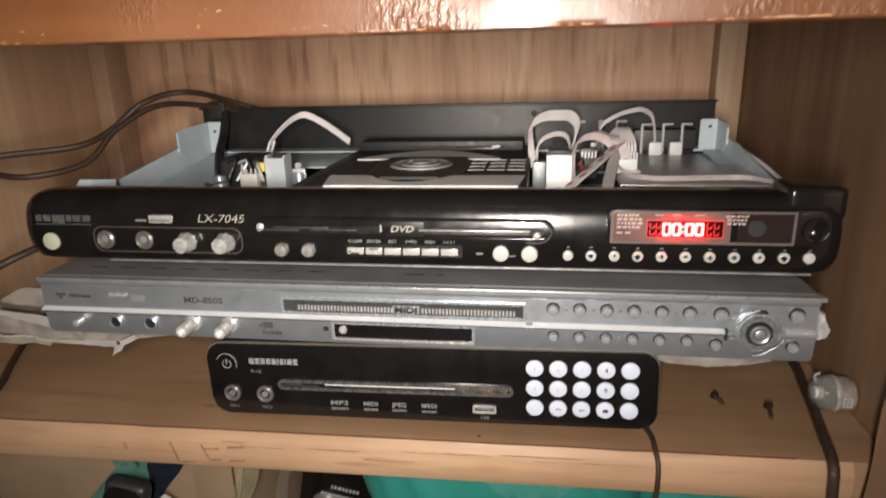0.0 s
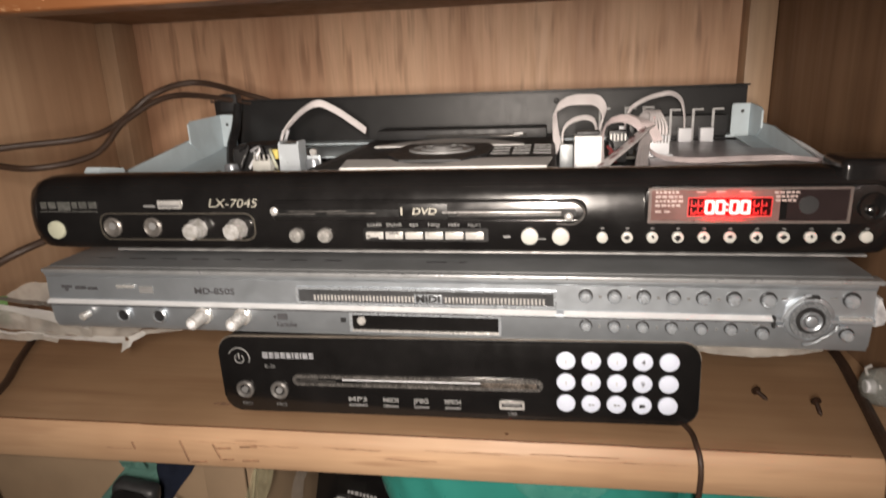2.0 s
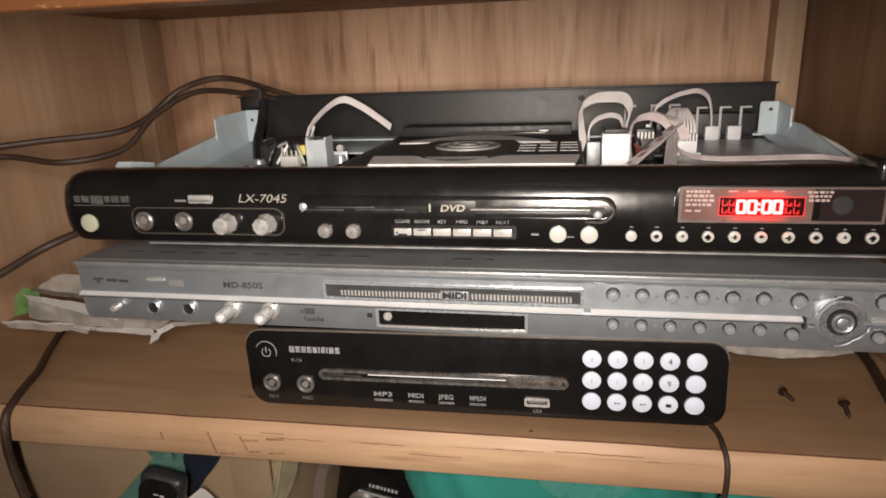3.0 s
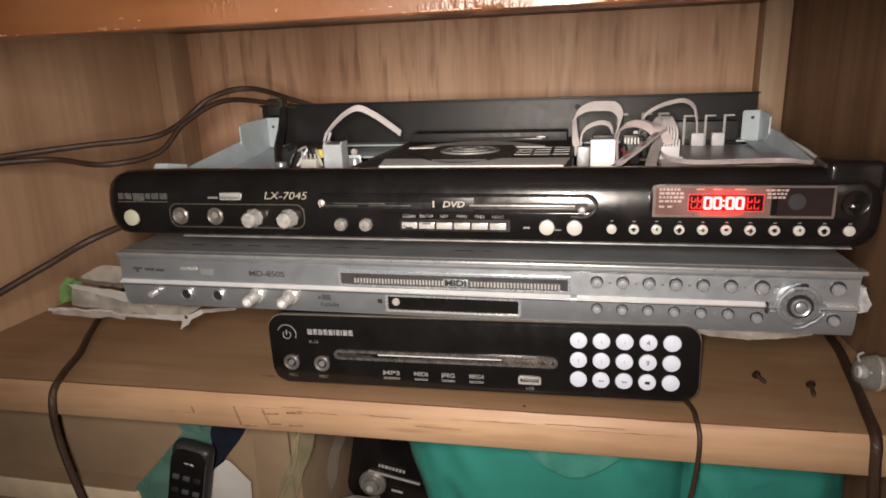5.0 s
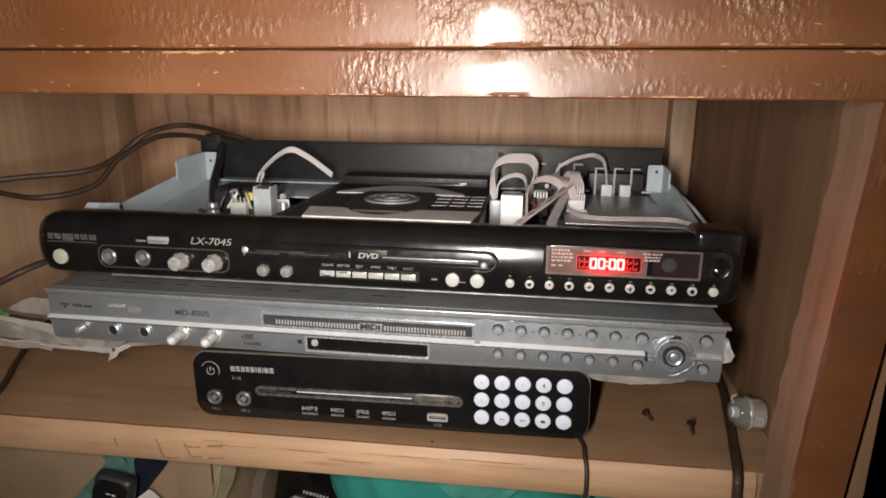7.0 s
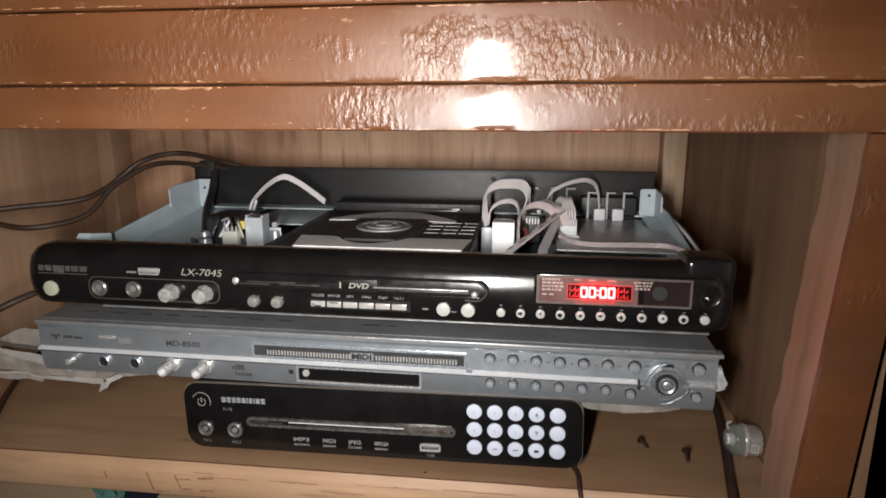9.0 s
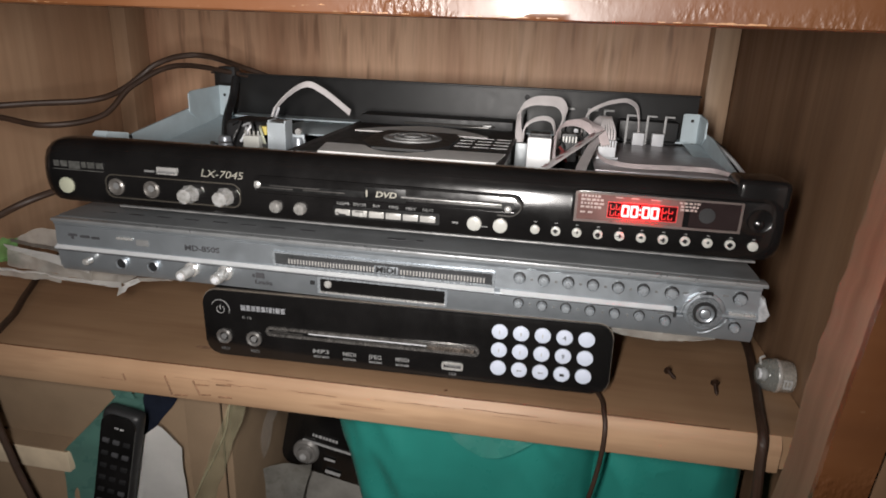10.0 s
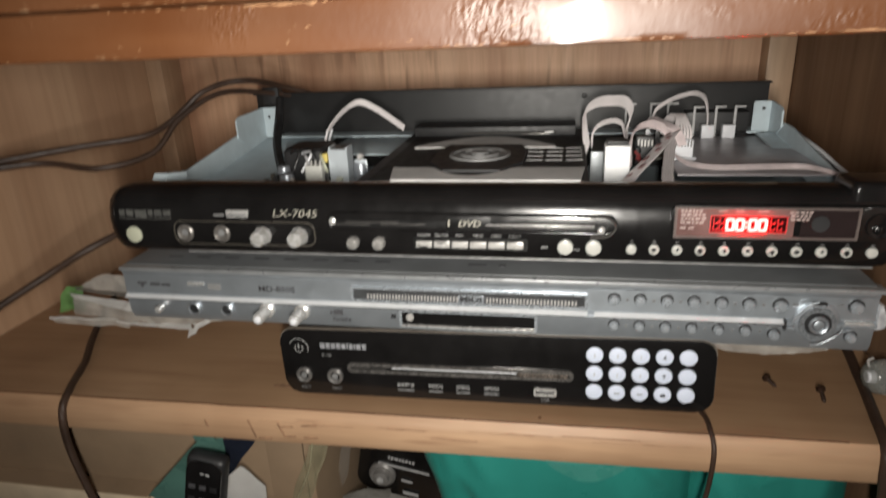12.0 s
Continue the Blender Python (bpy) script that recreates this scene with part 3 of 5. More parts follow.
    part("end_mirror", box(0.024, 0.0535, -0.0014, 0.0004, 0.0254, 0.0287, 0.0006), plain("dusty_chrome", (0.34, 0.29, 0.25), 0.25, 0.8, 0.6, 260), slot)
    for x0, x1, z in ((-0.079, -0.056, 0.0266), (-0.076, -0.066, 0.0276), (-0.040, 0.010, 0.0262), (0.012, 0.030, 0.0263)):
        part("slot_glint", box(x0, x1, -0.0012, 0.0004, z - 0.0003, z + 0.0003, 0.0001), DULL, slot)
    usb = part("usb_port", frame_ring(outline(0.0335, 0.0467, 0.0128, 0.0176, 0.0010), outline(0.0347, 0.0455, 0.0139, 0.0165, 0.0004), 0.001, -0.0010), GREYKEY, th, "chrome USB socket")
    part("usb_tongue", box(0.0355, 0.0447, -0.0004, 0.0006, 0.0150, 0.0162), DIM_PRINT, usb)
    lettering("usb_name", "USB", 0.0403, -0.0001, 0.0098, 0.0028, DIM_PRINT, face)
    for word, x, w in (("MP3", -0.0445, 0.0105), ("MIDI", -0.0258, 0.0085), ("JPEG", -0.0088, 0.0085), ("MPEG4", 0.0085, 0.0088)):
        lettering("format_mark", word, x, -0.0001, 0.0156, 0.0038, KEYNAME, face, w, 0.00006)
        part("format_line", bars([(x - w / 2, x + w / 2, 0.0124, 0.0127), (x - w / 2, x + w / 2, 0.0116, 0.0119)], -0.0001), KEYNAME, face)
    # maker's mark as plain blocks, model number
    x = -0.0970
    for w in (0.0034, 0.0030, 0.0030, 0.0030, 0.0029, 0.0012, 0.0026, 0.0012, 0.0031, 0.0030):
        part("maker_mark", bars([(x, x + w - 0.0003, 0.0394, 0.0430)], -0.0001), MAKER, face)
        x += w + 0.0004
    lettering("model_number", "K-16", -0.0935, -0.0001, 0.0345, 0.0032, DIM_PRINT, face)
    # power ring and mark
    arc = [(-0.1112 + 0.0062 * math.cos(a), -0.0003, 0.0392 + 0.0062 * math.sin(a)) for a in (radians(d) for d in range(-25, 160, 12))]
    part("power_arc", tube(arc, 0.0003, 6, 2), KEYNAME, face)
    arc = [(-0.1112 + 0.0026 * math.cos(a), -0.0002, 0.0388 + 0.0026 * math.sin(a)) for a in (radians(d) for d in range(130, 412, 20))]
    mark = tube(arc, 0.0003, 6, 2)
    part("power_mark", box(-0.1115, -0.1109, -0.0005, 0.0, 0.0388, 0.0420, bm=mark), KEYNAME, face)


small_player()


# ---- the silver player in the middle ----
def silver_player():
    th = thing("silver_dvd_player", (-0.01, 0.1, 0.0548), "dull silver karaoke player lying on the small black player", "media player")
    L, R = -0.2245, 0.2065
    part("case", swept([(0.0030, 0.0868), (0.0040, 0.0884), (0.0062, 0.0890), (0.235, 0.0890), (0.235, 0.0560), (0.017, 0.0560), (0.017, 0.0868)], L + 0.001, R - 0.001), SILVER_TOP, th, "dull silver sheet-metal case")
    prof = [(0.016, 0.0866), (0.0012, 0.0866), (0.0002, 0.0858), (0.0, 0.0845), (0.0006, 0.0832), (0.0010, 0.0828), (0.0006, 0.0700), (-0.0006, 0.0694), (-0.0022, 0.0688), (-0.0024, 0.0676), (-0.0010, 0.0668),
            (0.0004, 0.0660), (0.0012, 0.0560), (0.0030, 0.0520), (0.0060, 0.0505), (0.016, 0.0505)]
    face = part("front_panel", swept(prof, L, R), SILVER, th, "silver front panel with a bright ridge")
    part("top_edge", box(L - 0.001, R + 0.0025, -0.0010, 0.0085, 0.0856, 0.0880, 0.0009), plain("pale_silver_edge", (0.36, 0.37, 0.38), 0.33, 0.5), th, "pale protruding top edge")
    part("end_tab", plate([(R + 0.0002, 0.0655), (R + 0.0050, 0.0668), (R + 0.0040, 0.0690), (R + 0.0066, 0.0706), (R + 0.0030, 0.0745), (R + 0.0024, 0.0795), (R + 0.0002, 0.0800)], 0.005, -0.0008, 0.0006), plain("torn_clear_plastic", (0.55, 0.56, 0.58), 0.15, 0.3, 0.3, 300), th, "pale torn end tab")
    # disc slot with its hatched flap
    slot = part("disc_slot", frame_ring(outline(-0.0740, 0.0625, 0.0705, 0.0800, 0.0006), outline(-0.0725, 0.0610, 0.0718, 0.0788, 0.0004), 0.002, -0.0008), SILVER_KEY, th)
    part("slot_back", box(-0.0730, 0.0615, 0.0001, 0.0018, 0.0715, 0.0791), plain("dark_grey_flap", (0.06, 0.062, 0.065), 0.35, 0.3, 0.2), slot, "dark recessed disc flap")
    part("slot_sill", box(-0.0650, 0.0570, -0.0003, 0.0004, 0.0725, 0.0760, 0.0002), DARK_PRINT, slot)
    for k in range(64):
        x = -0.0640 + k * 0.00190
        if not -0.0105 < x < 0.0055:
            part("hatch", box(x, x + 0.0009, -0.0005, 0.0001, 0.0727, 0.0757), GREYKEY, slot, smooth=False)
    part("slot_badge", box(-0.0098, 0.0048, -0.0006, 0.0004, 0.0722, 0.0768, 0.0002), SILVER_KEY, slot)
    lettering("slot_name", "MIDI", -0.0025, -0.0008, 0.0745, 0.0048, BLACK_MATT, slot, 0.0125, 0.0002)
    # lower window with a screw head
    win = part("card_window", frame_ring(outline(-0.0455, 0.0350, 0.0552, 0.0662, 0.0006), outline(-0.0438, 0.0335, 0.0566, 0.0650, 0.0004), 0.003, -0.0008), SILVER_KEY, th)
    part("window_back", box(-0.0445, 0.0340, -0.0002, 0.0025, 0.0562, 0.0655), BLACK, win, "dark recessed window")
    part("window_lip", box(-0.0442, 0.0338, -0.0014, 0.0010, 0.0558, 0.0568, 0.0003), CHROME, win)
    part("screw_head", revolve([(0.0024, 0.0008), (0.0024, -0.0008), (0.0016, -0.0018), (0.0004, -0.0019)], (-0.0390, 0.0, 0.0615)), GREYKEY, win)
    part("remote_eye", box(-0.0505, -0.0478, -0.0002, 0.0010, 0.0603, 0.0627), BLACK_MATT, th)
    # buttons
    def button(x, z, r=0.0029):
        b = part("button", revolve([(r, 0.002), (r, -0.0016), (r * 0.75, -0.0026), (r * 0.2, -0.0028)], (x, 0.0, z), seg=20), SILVER_KEY, th)
        # black ring, shifted upwards to paint the shading above the cap
        part("button_shade_ring", frame_ring([(x + 1.2 * r * math.cos(a), z + 0.16 * r + 1.2 * r * math.sin(a)) for a in (math.pi * k / 10 for k in range(20))], [(x + 1.02 * r * math.cos(a), z + 1.02 * r * math.sin(a)) for a in (math.pi * k / 10 for k in range(20))], 0.002, -0.0002), BLACK_MATT, b)
    for k in range(6):
        button(0.0765 + k * 0.01375, 0.0775)
        button(0.0769 + k * 0.01360, 0.0620, 0.0026)
        part("button_print", bars([(0.0827 + k * 0.01375, 0.0842 + k * 0.01375, 0.0768, 0.0781), (0.0830 + k * 0.01375, 0.0840 + k * 0.01375, 0.0613, 0.0625)], 0.0003), DIM_PRINT, face)
    for x, z, r in ((0.1605, 0.0772, 0.0032), (0.1592, 0.0605, 0.0027), (0.1962, 0.0778, 0.0032), (0.1960, 0.0608, 0.0027)):
        button(x, z, r)
    part("button_print", bars([(0.1660, 0.1690, 0.0780, 0.0788), (0.1870, 0.1900, 0.0788, 0.0796), (0.1545, 0.1620, 0.0648, 0.0654)], -0.0001), DIM_PRINT, face)
    # control wheel: a plate with two curved arms, a knurled ring and a hub in a dark groove
    cx, cz = 0.1785, 0.0690
    wheel = part("control_wheel", revolve([(0.0112, 0.0012), (0.0110, -0.0012), (0.0104, -0.0016), (0.0070, -0.0016)], (cx, 0.0, cz), seg=40), SILVER, th, "silver round control wheel")
    part("knurled_ring", revolve([(0.0092, -0.0022), (0.0090, -0.0032), (0.0066, -0.0032), (0.0062, -0.0020)], (cx, 0.0, cz), seg=40), plain("knurled_silver", (0.30, 0.32, 0.34), 0.3, 0.6, 0.55, 900), wheel)
    part("hub_groove", disc(cx, cz, -0.0018, -0.0033, 0.0062, seg=32), BLACK_MATT, wheel)
    part("wheel_hub", revolve([(0.0048, -0.0020), (0.0048, -0.0042), (0.0042, -0.0048), (0.0034, -0.0044), (0.0030, -0.0036)], (cx + 0.0002, 0.0, cz - 0.0003)), SILVER, wheel)
    part("hub_cap", revolve([(0.0026, -0.0030), (0.0026, -0.0042), (0.0018, -0.0046), (0.0003, -0.0046)], (cx + 0.0002, 0.0, cz - 0.0003)), SILVER, wheel)
    part("hub_ring", disc(cx + 0.0002, cz - 0.0003, -0.0020, -0.0037, 0.0032, seg=24), DARK_PRINT, wheel)
    for a0, a1 in ((95, 185), (-100, -10)):
        pts = [(cx + r * math.cos(a), -0.0028, cz + r * math.sin(a)) for a, r in ((radians(a0 + (a1 - a0) * k / 8), 0.0108 + 0.0016 * abs(k - 4) / 4) for k in range(9))]
        part("wheel_arm", tube(pts, 0.0007, 8, 3), SILVER, wheel)
    part("top_slot", plate(outline(cx - 0.0045, cx + 0.0030, cz + 0.0102, cz + 0.0122, 0.0009), -0.0020, -0.0031), BLACK_MATT, wheel)
    part("slot_lip", plate(outline(cx - 0.0040, cx + 0.0022, cz + 0.0094, cz + 0.0108, 0.0006), -0.0020, -0.0034), SILVER_KEY, wheel)
    for x0, x1 in ((L + 0.001, 0.0625), (0.0660, 0.1622)):
        # ridge in a whiter silver than the panel, to carry its highlight
        part("ridge_strip", swept([(-0.0008, 0.0702), (-0.0032, 0.0686), (-0.0030, 0.0682), (-0.0008, 0.0680)], x0, x1), RIDGE, th, "narrow ridge with its highlight put into a whitish colour")
        part("ridge_groove", box(x0, x1, -0.0012, 0.0004, 0.0664, 0.0671), DARK_PRINT, th)
    part("ridge_end", box(0.1628, 0.1638, -0.0026, 0.0010, 0.0645, 0.0700), BLACK_MATT, th)
    for x in (0.1646, 0.1922):
        part("ridge_stub", box(x, x + 0.0030, -0.0028, 0.0010, 0.0652, 0.0662, 0.0003), SILVER_KEY, th)
    part("ridge_bar", box(0.1915, R - 0.0012, -0.0020, 0.0010, 0.0685, 0.0700, 0.0004), CHROME, th)
    # jacks and long knobs at one end
    for x in (-0.1782, -0.1560):
        jack = part("jack", revolve([(0.0045, 0.001), (0.0045, -0.0012), (0.0036, -0.0018), (0.0030, -0.0004)], (x, 0.0, 0.0612)), SILVER, th)
        part("jack_hole", disc(x, 0.0612, 0.0008, -0.0008, 0.0030), BLACK_MATT, jack)
    part("power_knob", revolve([(0.0022, 0.0), (0.0022, -0.0048), (0.0016, -0.0056)], (-0.2010, 0.0, 0.0612)), CHROME, th, "small chrome push knob")
    for x in (-0.1290, -0.1062):
        k = part("volume_knob", revolve([(0.0048, 0.001), (0.0048, -0.0015), (0.0038, -0.0022), (0.0036, -0.0125), (0.0032, -0.0134), (0.0024, -0.0134)], (x, 0.0, 0.0622)), CHROME, th, "chrome rod-like knob")
        part("knob_tip", revolve([(0.0022, -0.0132), (0.0018, -0.0146), (0.0005, -0.0150)], (x, 0.0, 0.0622)), WHITE, k)
    # prints
    lettering("model_number", "MD-850S", -0.1210, -0.0002, 0.0762, 0.0050, DARK_PRINT, face, 0.0235, 0.0001)
    part("maker_mark", bars([(-0.2150, -0.2085, 0.0764, 0.0780), (-0.2065, -0.1995, 0.0758, 0.0776), (-0.1985, -0.1925, 0.0756, 0.0772), (-0.2130, -0.2110, 0.0745, 0.0764)], 0.0004), DARK_PRINT, face)
    part("usb_port", box(-0.1800, -0.1690, -0.0006, 0.001, 0.0772, 0.0789, 0.0003), CHROME, th)
    part("faded_print", bars([(-0.1665, -0.1580, 0.0742, 0.0782)], 0.0004), plain("faded_grey", (0.2, 0.2, 0.2), 0.5), face)
    part("format_mark", bars([(-0.0862, -0.0805, 0.0608, 0.0642), (-0.0885, -0.0870, 0.0612, 0.0630)], 0.0002), DARK_PRINT, face)
    lettering("format_name", "Karaoke", -0.0815, 0.0006, 0.0578, 0.0040, DARK_PRINT, face, 0.0115, 0.0001)
    # dusty slots along the top and a pale scratch
    for k in range(8):
        x = -0.2010 + 0.0197 * k
        part("vent_slot", box(x, x + 0.0095, 0.0160, 0.0185, 0.0885, 0.08915), DARK_PRINT, th)
    for x, w in ((-0.006, 0.011), (0.012, 0.004)):
        part("vent_slot", box(x, x + w, 0.0150, 0.0180, 0.0885, 0.08915), DARK_PRINT, th)
    part("top_scratch", bars([(0.002, 0.0035, 0.0874, 0.0880), (0.0045, 0.0060, 0.0874, 0.0880)], -0.0011), WHITE, th)
    for x in (-0.17, 0.15):
        for y in (0.03, 0.21):
            part("foot", revolve([(0.006, 0.0), (0.0065, 0.001), (0.0065, 0.0035)], (x, y, 0.0526), "z", 14), BLACK_MATT, th)


silver_player()


# ---- the opened black player on top ----
def open_player():
    th = thing("opened_dvd_player", (-0.008, 0.1, 0.0888), "opened black karaoke player with a lit red clock display", "media player")
    L, R = -0.2205, 0.2095
    prof = [(0.0170, 0.1392), (0.0080, 0.1398), (0.0010, 0.1385), (-0.0035, 0.1350), (-0.0060, 0.1290), (-0.0072, 0.1215), (-0.0072, 0.1130), (-0.0062, 0.1065), (-0.0035, 0.1020), (0.0010, 0.1004), (0.0170, 0.1004)]
    # the front shell: its profile shrinks towards both ends
    bm = bmesh.new()
    rows = []
    ends = [(0.0, 0.55), (0.0012, 0.78), (0.0035, 0.90), (0.0075, 0.975), (0.013, 1.0)]
    stations = [(L + d, s) for d, s in ends] + [(x, 1.0) for x in (-0.15, -0.08, 0.0, 0.08, 0.15)] + [(R - d, s) for d, s in reversed(ends)]
    for x, s in stations:
        rows.append([bm.verts.new((x, 0.012 + (y - 0.012) * (0.4 + 0.6 * s), 0.1225 + (z - 0.1225) * s)) for y, z in prof])
    for a, b in zip(rows, rows[1:]):
        for j in range(len(prof)):
            bm.faces.new((a[j], a[(j + 1) % len(prof)], b[(j + 1) % len(prof)], b[j]))
    bm.faces.new(rows[0]), bm.faces.new(rows[-1][::-1])
    face = part("front_panel", bm, BLACK, th, "glossy black front panel with rounded ends")
    part("end_cap", box(0.1835, R + 0.0008, -0.0035, 0.0220, 0.1270, 0.1438, 0.0042, seg=4), BLACK, th, "black end block")
    Y = -0.0072
    # sheet-metal tray
    tray = box(-0.2140, 0.2030, 0.014, 0.2130, 0.1010, 0.1020)
    part("tray_floor", tray, STEEL, th, "bluish zinc-plated tray")
    part("tray_lip", box(-0.1750, 0.2000, 0.0005, 0.0160, 0.0990, 0.1000, 0.0003), plain("dull_steel_lip", (0.30, 0.30, 0.30), 0.4, 0.4, 0.4, 90), th, "pale bottom lip")
    for x0, x1, hi in ((-0.2150, -0.2138, 0.1425), (0.2026, 0.2038, 0.1435)):
        part("tray_side", swept([(0.016, 0.1010), (0.213, 0.1010), (0.213, 0.1335), (0.200, hi), (0.150, hi), (0.066, 0.1310), (0.016, 0.1285)], x0, x1), STEEL, th)
    part("tray_flange", swept([(0.030, 0.1105), (0.205, 0.1300), (0.205, 0.1310), (0.030, 0.1115)], -0.2138, -0.1500), STEEL, th, "bluish steel side shelf")
    part("tray_flange", swept([(0.030, 0.1215), (0.190, 0.1322), (0.190, 0.1332), (0.030, 0.1225)], 0.1900, 0.2026), STEEL, th)
    back = part("back_panel", box(-0.2240, 0.2025, 0.2130, 0.2150, 0.0990, 0.1690, 0.0006), BLACK_METAL, th, "black rear panel")
    part("back_fold", box(-0.2240, 0.2025, 0.2070, 0.2132, 0.1676, 0.1690, 0.0004), BLACK_METAL, back)
    part("back_rail", box(-0.2000, 0.1950, 0.1960, 0.2128, 0.1318, 0.1332), STEEL, th, "pale steel rail along the back")
    part("rear_screw", revolve([(0.0022, 0.0), (0.0020, -0.0012), (0.0008, -0.0016)], (0.063, 0.213, 0.1605)), BLACK_MATT, back)
    # lid brackets
    for sx, x in ((1, -0.2138), (-1, 0.2026)):
        b = bmesh.new()
        y0, hi = (0.1500, 0.1580) if sx > 0 else (0.1720, 0.1555)
        pts = [(y0, 0.1400), (y0, hi - 0.0035), (y0 + 0.004, hi - 0.0015), (0.2000, hi), (0.2000, 0.1335), (y0 + 0.01, 0.1335)]
        for dx in (0.0, 0.0012 * sx):
            [b.verts.new((x + dx, y, z)) for y, z in pts]
        b.verts.ensure_lookup_table()
        n = len(pts)
        for k in range(n):
            b.faces.new((b.verts[k], b.verts[(k + 1) % n], b.verts[n + (k + 1) % n], b.verts[n + k]))
        b.faces.new(b.verts[:n]), b.faces.new(b.verts[n:])
        br = part("lid_bracket", b, STEEL, th, "bluish steel lid bracket")
        part("flange", plate(outline(min(x, x + 0.0135 * sx), max(x, x + 0.0135 * sx), 0.1320, hi, 0.002), 0.2005, 0.1995), STEEL, br)
        part("screw_hole", disc(x + 0.0062 * sx, 0.1500, 0.1998, 0.1993, 0.0013, seg=12), BLACK_MATT, br)
    # power button, jacks, knobs
    part("power_button", disc(-0.2032, 0.1125, -0.004, Y - 0.0012, 0.0050, seg=28, bevel=0.0006), CREAM, th, "cream power button")
    for x in (-0.1692, -0.1460):
        jack = part("jack", revolve([(0.0052, 0.001), (0.0052, -0.0008), (0.0042, -0.0016), (0.0024, -0.0006)], (x, Y, 0.1140)), plain("dull_metal", (0.15, 0.14, 0.13), 0.35, 0.4, 0.3, 250), th)
        part("jack_hole", disc(x, 0.1146, Y + 0.0005, Y - 0.0009, 0.0020), DIM_PRINT, jack)
    part("knob_outline", frame_ring(outline(-0.1765, -0.0886, 0.1070, 0.1217, 0.0055), outline(-0.1758, -0.0893, 0.1077, 0.1210, 0.0049), Y + 0.002, Y - 0.0004), plain("worn_line", (0.10, 0.09, 0.075), 0.35, 0.5), th)
    for x in (-0.1208, -0.0986):
        k = part("knob", revolve([(0.0056, 0.001), (0.0056, -0.002), (0.0047, -0.0035), (0.0045, -0.0075), (0.0036, -0.0085), (0.0006, -0.0088)], (x, Y, 0.1133), seg=9), plain("champagne_chrome", (0.80, 0.78, 0.72), 0.13, 0.6, 0.4, 300), th, "faceted champagne-chrome knob")
    usb = part("usb_port", box(-0.1414, -0.1284, Y - 0.0006, Y + 0.003, 0.1238, 0.1282, 0.0004), CHROME, th, "chrome USB socket")
    part("usb_gap", box(-0.1407, -0.1291, Y - 0.0009, Y, 0.1246, 0.1260), DIM_PRINT, usb)
    part("usb_print", bars([(-0.1495, -0.1430, 0.1246, 0.1258)], Y), DIM_PRINT, face)
    lettering("model_number", "LX-7045", -0.1000, Y - 0.0002, 0.1264, 0.0062, GOLD, face, 0.0270, 0.0, 0.25)
    # maker's mark as plain slanted blocks
    x = -0.2105
    for w, dz in ((0.0040, 0), (0.0048, 0), (0.0080, 0.0010), (0.0034, 0), (0.0050, 0), (0.0052, 0)):
        part("maker_mark", bars([(x, x + w - 0.0006, 0.1240 - dz, 0.1276)], Y + 0.0003), GREYMARK, face)
        x += w + 0.0007
    part("maker_line", bars([(-0.2110, -0.1770, 0.1222, 0.1227)], Y), GREYMARK, face)
    # disc slot
    slot = part("disc_slot", frame_ring(outline(-0.0810, 0.0758, 0.1165, 0.1280, 0.0056), outline(-0.0795, 0.0743, 0.1178, 0.1267, 0.0043), -0.004, Y - 0.0010), BLACK, th, "raised black slot surround")
    part("slot_gap", plate(outline(-0.0770, 0.0708, 0.1196, 0.1232, 0.0012), -0.004, Y - 0.0002), HOLE, slot)
    part("chrome_line", box(0.0080, 0.0640, Y - 0.0013, Y, 0.1214, 0.1222, 0.0003), plain("smeared_chrome", (0.42, 0.41, 0.40), 0.3, 0.5, 0.4, 150), slot)
    for x0, x1, z in ((-0.0770, -0.0560, 0.1211), (-0.0500, -0.0250, 0.1213), (-0.0700, -0.0400, 0.1224), (0.0150, 0.0640, 0.1204)):
        part("slot_glint", box(x0, x1, Y - 0.0008, Y, z - 0.0003, z + 0.0003, 0.0001), DULL, slot)
    part("chrome_end", revolve([(0.0020, 0.0), (0.0018, -0.0008), (0.0010, -0.0014), (0.0003, -0.0015)], (0.0675, Y, 0.1195)), CHROME, slot)
    part("chrome_end", revolve([(0.0022, 0.0), (0.0020, -0.0008), (0.0010, -0.0014), (0.0003, -0.0015)], (-0.0778, Y, 0.1224)), CHROME, slot)
    part("chrome_rim", tube([(0.062, Y - 0.0012, 0.1270), (0.0705, Y - 0.0012, 0.1266), (0.0747, Y - 0.0012, 0.1217), (0.0705, Y - 0.0012, 0.1165), (0.062, Y - 0.0012, 0.1163)], 0.0005, 8), DULL, slot)
    part("badge", box(-0.0135, 0.0105, Y - 0.0006, Y, 0.1184, 0.1260, 0.0003), HOLE, slot)
    lettering("disc_mark", "DVD", -0.0010, Y - 0.0008, 0.1222, 0.0046, GOLD, slot, 0.0122, 0.0001, 0.2)
    part("disc_mark_dot", bars([(-0.0125, -0.0115, 0.1206, 0.1244)], Y - 0.0008), GOLD, slot)
    for x in (-0.0669, -0.0520):
        part("small_knob", revolve([(0.0038, 0.002), (0.0038, -0.0018), (0.0030, -0.0030), (0.0006, -0.0034)], (x, Y, 0.1101), seg=12), plain("dim_silver_knob", (0.42, 0.41, 0.39), 0.22, 0.55, 0.4, 300), th, "round grey-silver knob")
    part("knob_print", bars([(-0.0780, -0.0745, 0.1097, 0.1107), (-0.0445, -0.0405, 0.1097, 0.1107)], Y + 0.0008), DIM_PRINT, face)
    # six flat keys with their names
    part("key_tray", plate(outline(-0.0321, 0.0299, 0.1072, 0.1138, 0.0010), -0.002, Y - 0.0001), HOLE, th)
